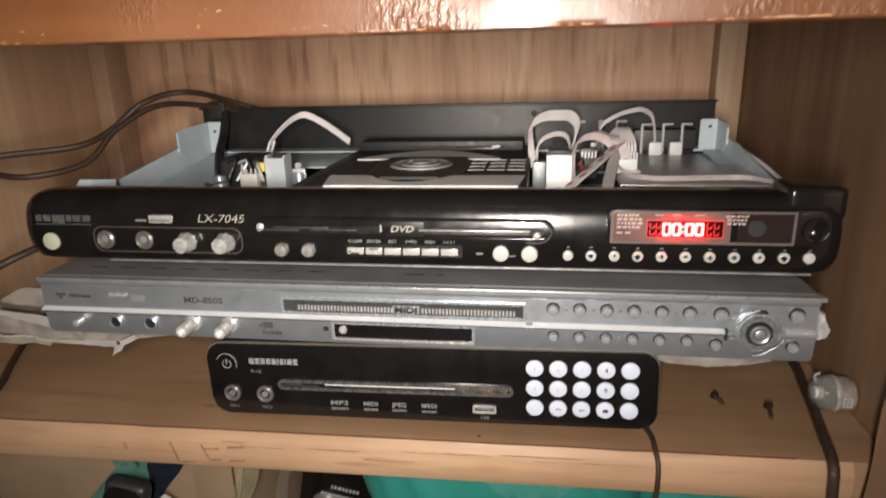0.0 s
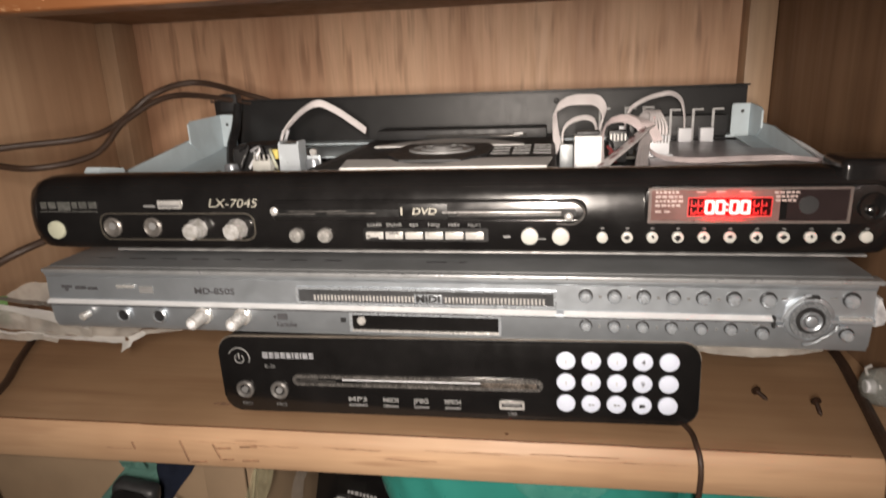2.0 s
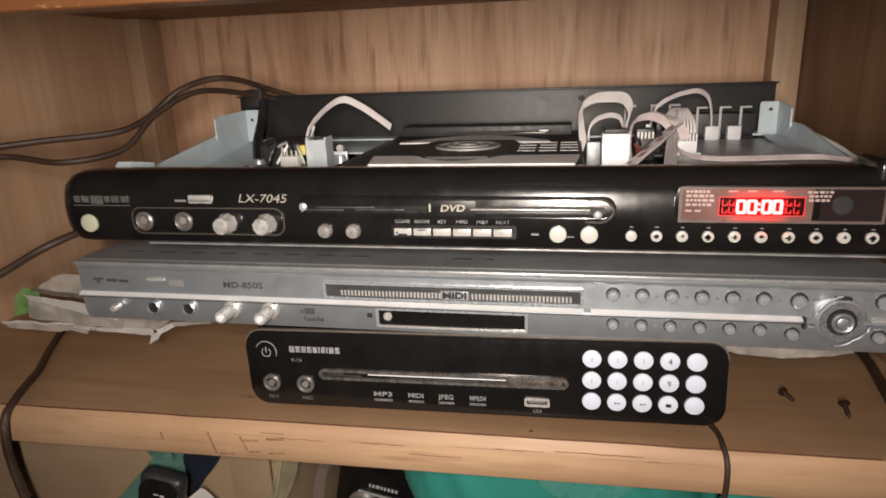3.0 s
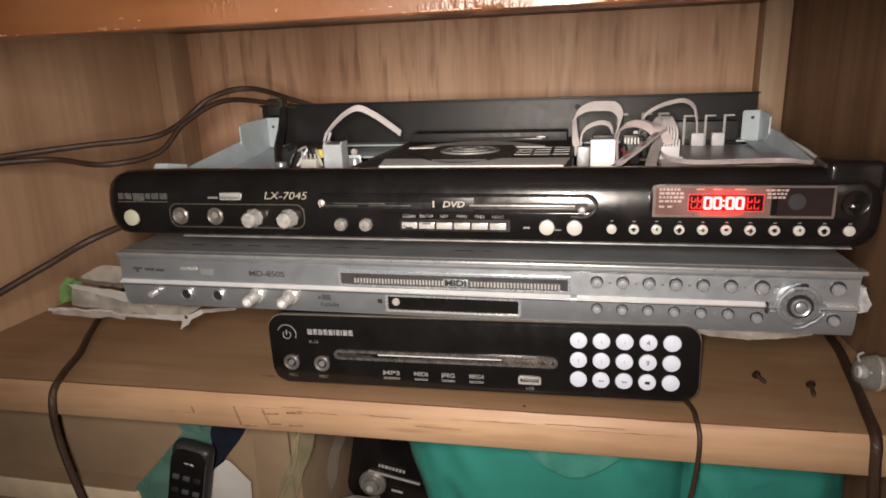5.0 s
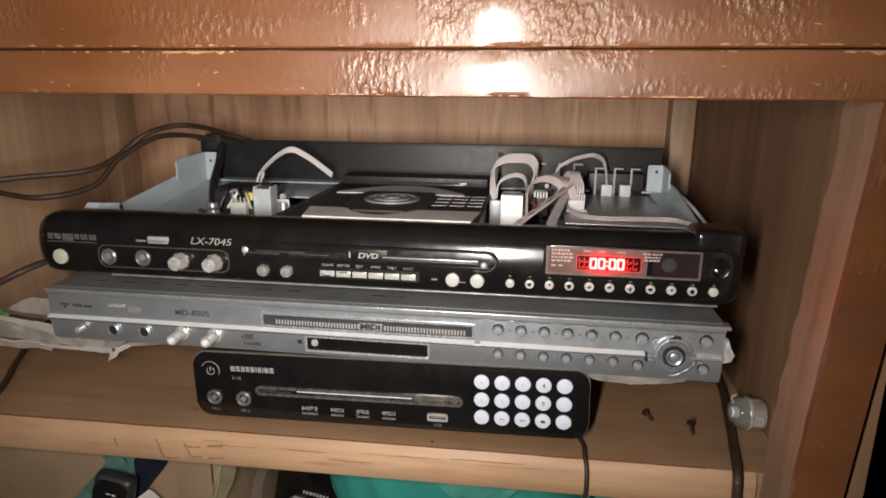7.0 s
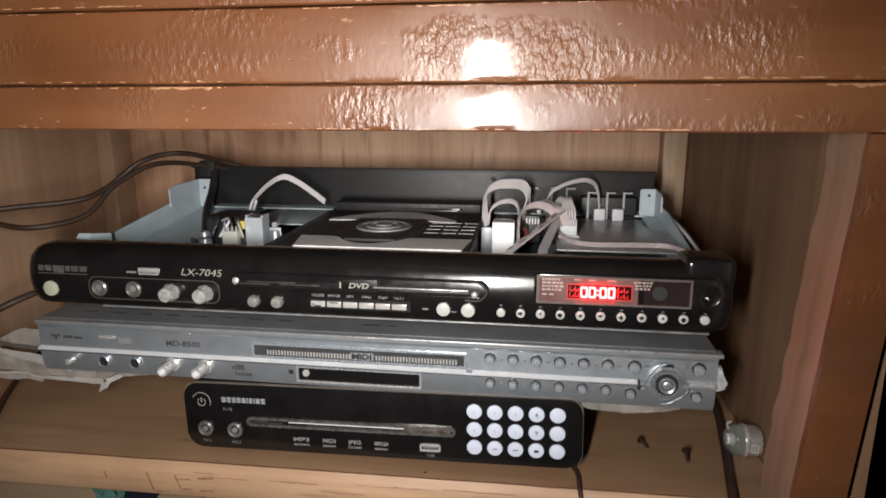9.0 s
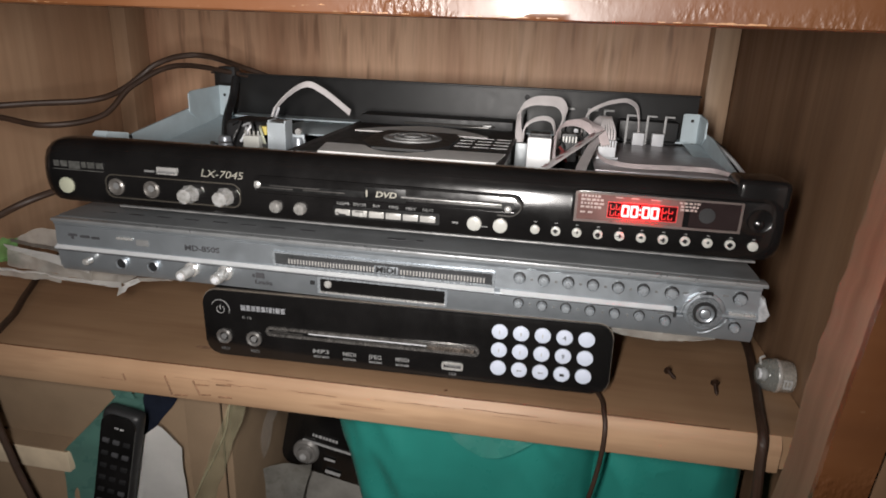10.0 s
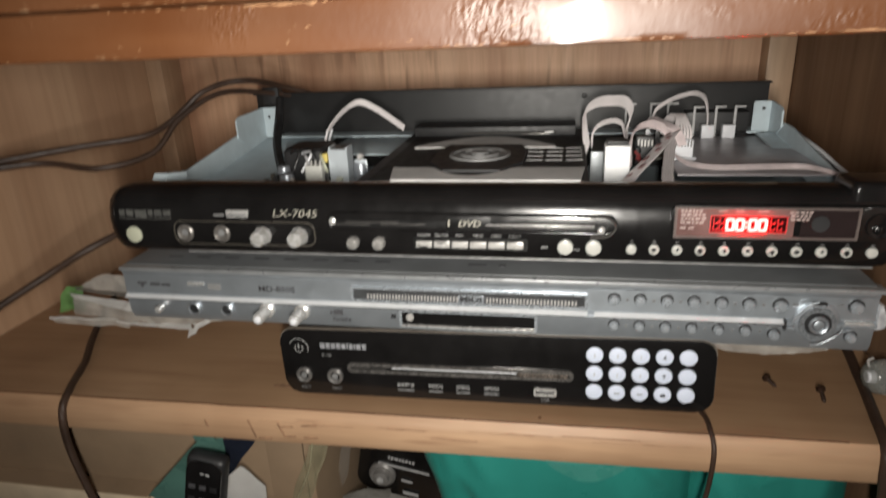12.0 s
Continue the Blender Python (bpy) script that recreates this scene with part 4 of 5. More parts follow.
    for k, word in enumerate(("CLEAR", "ENTER", "REV", "FWD", "PREV", "NEXT")):
        x = -0.0306 + k * 0.00990
        part("flat_key", box(x, x + 0.0089, Y - 0.0013, Y + 0.0005, 0.1085, 0.1121, 0.0005), GREYKEY, th)
        lettering("key_name", word, x + 0.0044, Y, 0.1154, 0.0026, KEYNAME if k < 5 else DIM_PRINT, face)
    part("key_wear", bars([(-0.0286, -0.0241, 0.1087, 0.1095), (-0.0296, -0.0286, 0.1095, 0.1105), (-0.0186, -0.0136, 0.1112, 0.1117)], Y - 0.0013), BLACK_MATT, th)
    for x in (0.0495, 0.0639):
        part("round_button", disc(x, 0.1101, -0.002, Y - 0.0016, 0.0041, seg=26, bevel=0.0007), IVORY, th, "ivory round button")
    part("button_print", bars([(0.0370, 0.0405, 0.1092, 0.1102), (0.0535, 0.0570, 0.1084, 0.1090)], Y), DIM_PRINT, face)
    for k in range(11):
        x, z = 0.0829 + k * 0.01117, 0.1097 + 0.00008 * k
        b = part("small_button", disc(x, z, -0.002, Y - 0.0012, 0.0026, seg=18, bevel=0.0005), IVORY, th)
        if k not in (0, 10):
            part("button_mark", bars([(x - 0.0016, x + 0.0011, z - 0.0006 + 0.0004 * (k % 3), z + 0.0003 + 0.0003 * (k % 2)), (x - 0.0004 - 0.0005 * (k % 2), x + 0.0006, z - 0.0015 + 0.0006 * (k % 3), z + 0.0012)], Y - 0.0013), BLACK_MATT, b)
        part("button_print", bars([(x - 0.0008, x + 0.0008, 0.1138, 0.1143)], Y), DIM_PRINT, face)
    # display window
    win = part("display_window", plate(outline(0.0990, 0.1990, 0.1150, 0.1325, 0.0050), 0.0, Y - 0.0001, 0.0004), BLACK, th, "display window with bezel")
    win.location = (0.0022, 0.0, 0.0011)
    part("bezel", frame_ring(outline(0.1005, 0.1846, 0.1156, 0.1318, 0.0004), outline(0.1018, 0.1834, 0.1168, 0.1308, 0.0003), Y + 0.0006, Y - 0.0012), plain("worn_bezel", (0.16, 0.13, 0.12), 0.35, 0.4), win, "scuffed grey bezel")
    part("pane", box(0.1016, 0.1560, Y - 0.0007, Y, 0.1167, 0.1309), GLASS, win, "dark red-brown display pane", smooth=False)
    part("sensor_pane", box(0.1590, 0.1838, Y - 0.0006, Y, 0.1167, 0.1309), plain("smoked_pane", (0.02, 0.014, 0.014), 0.15), win, smooth=False)
    part("sensor", disc(0.1675, 0.1238, Y, Y - 0.0012, 0.0040, seg=18), BLACK_MATT, win)
    part("screw_dot", revolve([(0.0024, 0.0), (0.0022, -0.0012), (0.0010, -0.0018), (0.0003, -0.0019)], (0.1935, Y - 0.0002, 0.1212)), BLACK, win)
    part("end_dish", revolve([(0.0062, 0.0), (0.0060, -0.0007), (0.0048, -0.0002)], (0.1935, Y, 0.1230)), BLACK, win)
    yp = Y - 0.0008
    for x in (0.1247, 0.1292, 0.1351, 0.1396):
        part("digit", frame_ring(outline(x, x + 0.0040, 0.1199, 0.1262, 0.0008), outline(x + 0.0010, x + 0.0030, 0.1209, 0.1252, 0.0004), yp, yp - 0.0012), LED, win, "lit red digit", smooth=False)
    part("colon", bars([(0.1337, 0.1346, 0.1213, 0.1222), (0.1337, 0.1346, 0.1238, 0.1247)], yp - 0.0002, thick=0.0005), LED, win, smooth=False)
    for x in (0.1188, 0.1216, 0.1450, 0.1482):
        for z in (0.1199, 0.1233):
            part("dim_segment", bars([(x, x + 0.0024, z, z + 0.0005), (x, x + 0.0005, z, z + 0.0028), (x + 0.0019, x + 0.0024, z, z + 0.0015)], yp), LED_DIM, win, smooth=False)
    part("red_filter", box(0.1179, 0.1524, Y - 0.00085, Y - 0.0003, 0.1192, 0.1270), FILTER, win, "dim red lit filter", smooth=False)
    part("segment_frame", frame_ring(outline(0.1175, 0.1528, 0.1188, 0.1274, 0.0002), outline(0.1179, 0.1524, 0.1192, 0.1270, 0.0002), yp + 0.0002, yp - 0.0001), LED_DIM, win)
    cells = []
    rnd = random.Random(4)
    for z in (0.1292, 0.1272, 0.1252, 0.1232):
        x = 0.1035
        while x < 0.1135:
            w = rnd.uniform(0.0008, 0.0024)
            cells.append((x, x + w, z, z + 0.0011))
            x += w + 0.0006
    for z in (0.1290, 0.1272, 0.1254):
        x = 0.1540 if z < 0.128 else 0.1532
        while x < 0.1622:
            w = rnd.uniform(0.0008, 0.002)
            cells.append((x, x + w, z, z + 0.0010))
            x += w + 0.0006
    cells += [(0.1210, 0.1250, 0.1297, 0.1302), (0.1290, 0.1330, 0.1297, 0.1302), (0.1390, 0.1440, 0.1297, 0.1302), (0.1035, 0.1062, 0.1205, 0.1214), (0.1075, 0.1100, 0.1205, 0.1214)]
    part("window_print", bars(cells, yp), plain("pinkish_print", (0.38, 0.30, 0.28), 0.5), win, smooth=False)
    return th


opened = open_player()


# ---- inside the opened player ----
def insides(th):
    mech = part("disc_drive", box(-0.0720, 0.0620, 0.0180, 0.1870, 0.1030, 0.1385, 0.002), BLACK_MATT, th, "black disc drive")
    top = 0.1388
    part("drive_cover", box(-0.0640, 0.0590, 0.0190, 0.1500, 0.1384, 0.1392, 0.0003), plain("black_plate", (0.010, 0.010, 0.010), 0.65), mech)
    part("rear_frame", box(-0.0680, 0.0560, 0.1600, 0.1850, 0.1380, 0.1452, 0.0010), BLACK_MATT, mech)
    GREYSTRIP = plain("grey_strip", (0.58, 0.57, 0.56), 0.6, vary=0.15)
    cx, cy = -0.006, 0.080

    def flat(pts, z0, z1):
        bm = bmesh.new()
        lo = [bm.verts.new((x, y, z0)) for x, y in pts]
        hi = [bm.verts.new((x, y, z1)) for x, y in pts]
        n = len(pts)
        for k in range(n):
            bm.faces.new((lo[k], lo[(k + 1) % n], hi[(k + 1) % n], hi[k]))
        bm.faces.new(lo[::-1]), bm.faces.new(hi)
        return bm
    # pale film strips before and behind the clamp
    near = [(-0.0500, 0.0170), (0.0570, 0.0170), (0.0600, 0.0480), (0.0215, 0.0480)]
    near += [(cx + 0.0290 * math.cos(a), cy - 0.0060 + 0.0460 * math.sin(a)) for a in (radians(d) for d in range(-38, -143, -8))]
    near += [(-0.0335, 0.0480), (-0.0560, 0.0480)]
    part("pale_strip", flat(near, top + 0.0004, top + 0.0012), GREYSTRIP, mech, "pale grey strip", smooth=False)
    far = [(-0.0560 + 0.0098 * k, 0.1140 + 0.0350 * math.sin(math.pi * k / 10)) for k in range(11)] + [(0.0420 - 0.0098 * k, 0.1080 + 0.0060 * math.sin(math.pi * (10 - k) / 10) ** 2) for k in range(11)]
    part("pale_strip", flat(far, top + 0.0004, top + 0.0012), GREYSTRIP, mech, "pale grey crescent strip", smooth=False)
    clamp = part("clamp", flat([(cx - 0.0250, cy + 0.0330), (cx + 0.0250, cy + 0.0330), (cx + 0.0300, cy + 0.0150), (cx + 0.0290, cy - 0.0200), (cx + 0.0170, cy - 0.0420), (cx - 0.0170, cy - 0.0420), (cx - 0.0290, cy - 0.0200), (cx - 0.0300, cy + 0.0150)], top, top + 0.0020), BLACK_MATT, mech, "black disc clamp frame", smooth=False)
    part("clamp_ring", revolve([(0.0200, 0.0018), (0.0198, 0.0030), (0.0172, 0.0032), (0.0166, 0.0024), (0.0130, 0.0024), (0.0126, 0.0036), (0.0100, 0.0038), (0.0095, 0.0028), (0.0062, 0.0028), (0.0058, 0.0042), (0.0005, 0.0044)], (cx, cy, top), "z", 36), plain("grey_ringed_metal", (0.22, 0.22, 0.22), 0.55, 0.1), clamp, "ringed grey hub")
    for r in range(4):
        for c in range(3):
            x = 0.0245 + 0.0122 * c
            part("slat", box(x, x + 0.0102, 0.0690 + 0.0125 * r, 0.0712 + 0.0125 * r, top + 0.0002, top + 0.0007), PRINT, mech, smooth=False)
    part("laser_sled", box(0.0160, 0.0380, 0.1530, 0.1570, 0.1400, 0.1412, 0.0004), DULL, mech)
    part("guide_rod", tube([(-0.0300, 0.1560, 0.1410), (0.0100, 0.1565, 0.1412), (0.0420, 0.1560, 0.1410)], 0.0008, 6), DULL, mech, "dull steel guide rod")
    part("laser_sled", box(0.0330, 0.0400, 0.1520, 0.1570, 0.1412, 0.1430, 0.0006), plain("grey_metal", (0.3, 0.3, 0.3), 0.45, 0.5), mech)
    # power board
    board = part("power_board", box(-0.1620, -0.0760, 0.0350, 0.1400, 0.1085, 0.1100), PCB, th, "brown power board")
    part("heat_sink", box(-0.1048, -0.0918, 0.0660, 0.0672, 0.1100, 0.1475), ALU, board, "aluminium heat sink")
    part("heat_sink", box(-0.1048, -0.1036, 0.0672, 0.0780, 0.1100, 0.1490), ALU, board)
    part("heat_sink", box(-0.0930, -0.0918, 0.0672, 0.0780, 0.1100, 0.1490), ALU, board)
    part("sink_top", box(-0.1046, -0.0920, 0.0700, 0.0782, 0.1476, 0.1484, 0.0003), DULL, board)
    part("small_bracket", box(-0.0885, -0.0800, 0.0700, 0.0712, 0.1100, 0.1400, 0.0004), ALU, board, "small aluminium bracket")
    part("bracket_screw", disc(-0.0840, 0.1420, 0.0712, 0.0690, 0.0022, seg=12), CHROME, board)
    part("connector", box(-0.1180, -0.1065, 0.0560, 0.0640, 0.1100, 0.1392, 0.0008), IVORY, board, "ivory connector")
    for k in range(4):
        part("pin", box(-0.1170 + 0.003 * k, -0.1160 + 0.003 * k, 0.0570, 0.0580, 0.1390, 0.1425), GREYKEY, board)
    part("transformer", box(-0.1440, -0.1140, 0.0800, 0.1120, 0.1100, 0.1455, 0.005, seg=3), BLACK_MATT, board, "black transformer")
    part("coil_tape", box(-0.1112, -0.1072, 0.0700, 0.0760, 0.1380, 0.1440, 0.0008), YELLOW, board, "yellow tape")
    rnd = random.Random(7)
    for k in range(16):
        x, y, h = rnd.uniform(-0.150, -0.078), rnd.uniform(0.045, 0.075), rnd.uniform(0.010, 0.026)
        part("component", box(x, x + rnd.uniform(0.002, 0.006), y, y + rnd.uniform(0.002, 0.005), 0.1098, 0.1100 + h, 0.0005), rnd.choice((BLACK_MATT, GREYKEY, CREAM, BLACK_MATT, PCB)), board)
    for k in range(5):
        x = -0.128 + 0.006 * k
        part("board_wire", tube([(x, 0.060, 0.134), (x + rnd.uniform(-0.006, 0.006), 0.066, 0.1440 + rnd.uniform(-0.003, 0.004)), (x - 0.010 + rnd.uniform(-0.006, 0.006), 0.085, 0.1400), (x - 0.016, 0.100, 0.130)], 0.0009, 6), rnd.choice((WHITE, BLACK_MATT, CREAM)), board)
    for x, y, r, h in ((-0.1330, 0.0600, 0.0050, 0.1330), (-0.1410, 0.0740, 0.0045, 0.1350), (-0.0850, 0.0720, 0.0050, 0.1380), (-0.0800, 0.0600, 0.0040, 0.1320)):
        part("capacitor", revolve([(r, 0.0), (r, h - 0.112), (r * 0.85, h - 0.110)], (x, y, 0.1100), "z", 16), plain("grey_can", (0.28, 0.30, 0.33), 0.35, 0.5), board)
    part("steel_shelf", box(-0.1350, -0.0790, 0.1300, 0.1960, 0.1300, 0.1312, 0.0003), STEEL, th, "pale steel plate")
    part("rear_clip", box(-0.2130, -0.1980, 0.2020, 0.2129, 0.1600, 0.1745, 0.001), BLACK_MATT, th)
    part("dark_cable", tube([(-0.196, 0.200, 0.165), (-0.192, 0.185, 0.150), (-0.180, 0.150, 0.136), (-0.160, 0.110, 0.126), (-0.145, 0.085, 0.124)], 0.0035, 8), BLACK_MATT, th)
    part("left_ribbon", strap([(-0.1290, 0.125, 0.140), (-0.1270, 0.130, 0.150), (-0.1180, 0.142, 0.1620), (-0.1080, 0.150, 0.1672), (-0.0960, 0.152, 0.1620), (-0.0840, 0.152, 0.1540), (-0.0740, 0.152, 0.1465)], (0.35, -0.3, 0.9), 0.0052), RIBBON, th, "white flat ribbon cable")
    for dx in (-0.0016, 0.0016):
        part("wire", tube([(-0.128 + dx, 0.122, 0.128), (-0.128 + dx, 0.123, 0.138), (-0.1262 + dx, 0.130, 0.150)], 0.0010, 6), WHITE, th)
    # main board, its white block and connectors
    main = part("main_board", box(0.0680, 0.1980, 0.1250, 0.2050, 0.1270, 0.1286), PCB, th, "main circuit board")
    part("steel_cover", box(0.1160, 0.2026, 0.0700, 0.1930, 0.1290, 0.1302, 0.0004), plain("grey_steel_cover", (0.45, 0.43, 0.45), 0.36, 0.25, 0.15), th, "grey steel cover")
    blk = part("white_block", box(0.0722, 0.0872, 0.0660, 0.0800, 0.1100, 0.1485, 0.0008), plain("bright_white_plastic", (0.86, 0.87, 0.88), 0.4, vary=0.03), th, "bright white block")
    part("block_cap", box(0.0735, 0.0862, 0.0690, 0.0790, 0.1485, 0.1508, 0.0006), BLACK_MATT, blk)
    part("grey_bracket", box(0.0640, 0.0720, 0.0760, 0.0800, 0.1120, 0.1430, 0.0008), plain("grey_bracket_steel", (0.20, 0.215, 0.225), 0.4, 0.3, 0.2), th)
    for x in (0.1545, 0.1695):
        part("white_socket", box(x - 0.0045, x + 0.0045, 0.1840, 0.1910, 0.1302, 0.1400, 0.0006), WHITE, main, "white wire socket")
    for x in (0.1455, 0.1612, 0.1750):
        post = part("jack_leg", box(x - 0.0009, x + 0.0009, 0.1930, 0.1950, 0.1300, 0.1530, 0.0003), PRINT, main)
        part("leg_hook", box(x - 0.0009, x + 0.0070, 0.1925, 0.1945, 0.1518, 0.1532, 0.0003), PRINT, post)
    for x in (0.0950, 0.1140, 0.1270):
        clip = part("jack_clip", box(x, x + 0.0085, 0.2050, 0.2090, 0.1530, 0.1548, 0.0004), PRINT, main)
        part("clip_leg", box(x, x + 0.0016, 0.2050, 0.2066, 0.1300, 0.1540, 0.0003), PRINT, clip)
    part("jack_block", box(0.1400, 0.1860, 0.1960, 0.2120, 0.1300, 0.1480, 0.001), BLACK_MATT, main)
    # ribbed grey ribbon loops over the white block
    part("grey_ribbon", ribbed([(0.0640, 0.128, 0.134), (0.0618, 0.132, 0.1462), (0.0620, 0.144, 0.1576), (0.0700, 0.150, 0.1632), (0.0800, 0.153, 0.1640), (0.0902, 0.155, 0.1627), (0.0950, 0.155, 0.1550), (0.0920, 0.152, 0.1440), (0.0915, 0.150, 0.1300)], (0.25, 0.75, 0.55), 0.0110, 9), RIBBON, th, "grey flat ribbon cable in a loop")
    part("grey_ribbon", ribbed([(0.0665, 0.120, 0.1380), (0.0670, 0.122, 0.1470), (0.0720, 0.125, 0.1520), (0.0800, 0.127, 0.1540), (0.0860, 0.128, 0.1520), (0.0885, 0.128, 0.1450), (0.0890, 0.128, 0.1340)], (0.1, 0.9, 0.4), 0.0055, 5), RIBBON, th)
    # white wire plug with its bundle of wires
    con = part("wire_plug", box(0.1190, 0.1315, 0.1120, 0.1180, 0.1302, 0.1432, 0.0008), WHITE, th, "white wire plug")
    for k in range(6):
        x = 0.1200 + 0.0019 * k
        part("plug_slot", box(x, x + 0.0008, 0.1115, 0.1123, 0.1385, 0.1430), DULL, con)
        part("wire", tube([(x + 0.0004, 0.1150, 0.1425), (x + 0.0003, 0.1180, 0.1490), (0.1215 + 0.0012 * k, 0.1260, 0.1555), (0.1190 + 0.0016 * k, 0.1360, 0.1560), (0.1150 + 0.0016 * k, 0.1480, 0.1480)], 0.0008, 6), RIBBON, th)
    part("plug_foot", box(0.1180, 0.1335, 0.1100, 0.1200, 0.1302, 0.1316, 0.0004), WHITE, con)
    # black socket inside an arching ribbon
    chip = part("black_socket", box(0.0935, 0.1045, 0.0980, 0.1060, 0.1286, 0.1480, 0.0012), BLACK_MATT, th, "black wire socket")
    for k in range(5):
        part("socket_pin", box(0.0944 + 0.0021 * k, 0.0953 + 0.0021 * k, 0.0972, 0.0980, 0.1420, 0.1462), GREYKEY, chip)
    for k, (x, z) in enumerate(((0.0926, 0.1390), (0.0938, 0.1350), (0.1050, 0.1470), (0.0922, 0.1440))):
        part("wire_end", tube([(x, 0.0965, z), (x + 0.003, 0.0955, z - 0.003), (x + 0.004, 0.0985, z - 0.006)], 0.0010, 6), plain("dull_red_wire", (0.18, 0.03, 0.03), 0.5) if k < 2 else BLACK_MATT, chip)
    part("print_ribbon", ribbed([(0.0890, 0.085, 0.1300), (0.0885, 0.087, 0.1380), (0.0892, 0.091, 0.1468), (0.0935, 0.101, 0.1528), (0.1024, 0.110, 0.1542), (0.1110, 0.115, 0.1510), (0.1165, 0.116, 0.1450)], (0.3, 0.75, 0.45), 0.0080, 6), RIBBON_PRINT, th, "flat ribbon cable arching over the socket")
    # printed ribbons crossing to the front
    diag = [(0.0820, 0.036, 0.1325), (0.0888, 0.050, 0.1360), (0.1012, 0.075, 0.1410), (0.1100, 0.095, 0.1448), (0.1175, 0.112, 0.1475), (0.1215, 0.124, 0.1460)]
    main_ribbon = part("print_ribbon", ribbed(diag, (0.80, -0.35, 0.35), 0.0095, 7), RIBBON, th, "flat ribbon cable with red-brown print")
    line = spline(diag, 8)
    for k in range(5, 34, 4):
        p, q = line[k], line[k + 2]
        side = Vector((0.80, -0.35, 0.35)).normalized()
        up = (q - p).cross(side).normalized()
        up = up if up.z > 0 else -up
        off = up * 0.0010 + side * (0.0018 if k % 8 == 1 else -0.0014)
        part("ribbon_print", strap([p + off, (p + q) / 2 + off, q + off], tuple(side), 0.0030, 0.0003, 2), plain("red_brown_print", (0.26, 0.13, 0.13), 0.5), main_ribbon, smooth=False)
    part("print_ribbon", ribbed([(0.1060, 0.040, 0.1330), (0.1069, 0.050, 0.1352), (0.1116, 0.080, 0.1385), (0.1160, 0.105, 0.1415), (0.1200, 0.118, 0.1440)], (0.95, -0.2, 0.05), 0.0066, 5), RIBBON, th, "flat ribbon cable")
    part("print_ribbon", ribbed([(0.1070, 0.135, 0.1540), (0.1130, 0.124, 0.1520), (0.1200, 0.114, 0.1490), (0.1240, 0.108, 0.1400)], (0.75, 0.45, 0.1), 0.0070, 5), RIBBON_PRINT, th)
    for k in range(4):
        x = 0.1020 + 0.0065 * k
        part("connector_pin_row", box(x, x + 0.0030, 0.1240, 0.1262, 0.1300, 0.1480 + 0.0012 * (k % 2), 0.0004), BLACK_MATT if k % 2 else WHITE, main)
    part("arched_ribbon", ribbed([(0.1085, 0.158, 0.1400), (0.1096, 0.158, 0.1477), (0.1130, 0.160, 0.1565), (0.1231, 0.165, 0.1622), (0.1330, 0.170, 0.1648), (0.1420, 0.175, 0.1652), (0.1500, 0.182, 0.1600), (0.1535, 0.186, 0.1490), (0.1545, 0.188, 0.1390)], (0.2, 0.75, 0.6), 0.0046, 4), RIBBON, th, "pale ribbon cable arching to a socket")
    part("front_ribbon", ribbed([(0.1180, 0.112, 0.1370), (0.1200, 0.100, 0.1340), (0.1255, 0.088, 0.1325), (0.1390, 0.080, 0.1322), (0.1530, 0.079, 0.1325), (0.1670, 0.078, 0.1330), (0.1860, 0.076, 0.1335), (0.1935, 0.062, 0.1345), (0.1965, 0.040, 0.1360), (0.1955, 0.022, 0.1350)], (0.1, 0.90, 0.35), 0.0052, 6), RIBBON_PRINT, th, "pale ribbon cable along the front")
    part("loose_wire", tube([(0.2050, 0.150, 0.140), (0.2075, 0.110, 0.136), (0.2090, 0.075, 0.131), (0.2080, 0.045, 0.131)], 0.0012, 7), WHITE, th)
    part("loose_wire", tube([(0.2060, 0.180, 0.140), (0.2120, 0.140, 0.134), (0.2150, 0.090, 0.124), (0.2120, 0.050, 0.116)], 0.0022, 7), BLACK_MATT, th)
    part("corner_tab", swept([(0.018, 0.1300), (0.050, 0.1300), (0.050, 0.1370), (0.030, 0.1405)], -0.2085, -0.1990), STEEL, th)


insides(opened)


# ---- cords ----
def cord(pts, r, label, material=CORD):
    ob = part("power_cord", tube(pts, r, 10, 10), material)
    return tagged(ob, label, "cord", "cords round the players")


cord([(-0.150, 0.235, 0.120), (-0.165, 0.228, 0.158), (-0.192, 0.205, 0.1745), (-0.207, 0.160, 0.1850), (-0.237, 0.150, 0.1780), (-0.257, 0.130, 0.1580), (-0.270, 0.108, 0.1500), (-0.303, 0.080, 0.1480), (-0.337, 0.050, 0.1450), (-0.375, 0.020, 0.1410)], 0.0023, "dark brown mains cord arching from the opened player")
cord([(-0.160, 0.235, 0.120), (-0.178, 0.228, 0.158), (-0.208, 0.195, 0.1715), (-0.228, 0.155, 0.1755), (-0.247, 0.125, 0.1600), (-0.257, 0.100, 0.1395), (-0.281, 0.070, 0.1345), (-0.320, 0.066, 0.1390), (-0.345, 0.045, 0.1400), (-0.378, 0.015, 0.1380)], 0.0022, "dark brown cord looping beside the opened player")
cord([(-0.205, 0.240, 0.092), (-0.238, 0.150, 0.096), (-0.266, 0.050, 0.0900), (-0.300, 0.020, 0.0710), (-0.345, -0.015, 0.0430), (-0.375, -0.030, 0.0250)], 0.0025, "dark brown cord slanting down beside the stack")
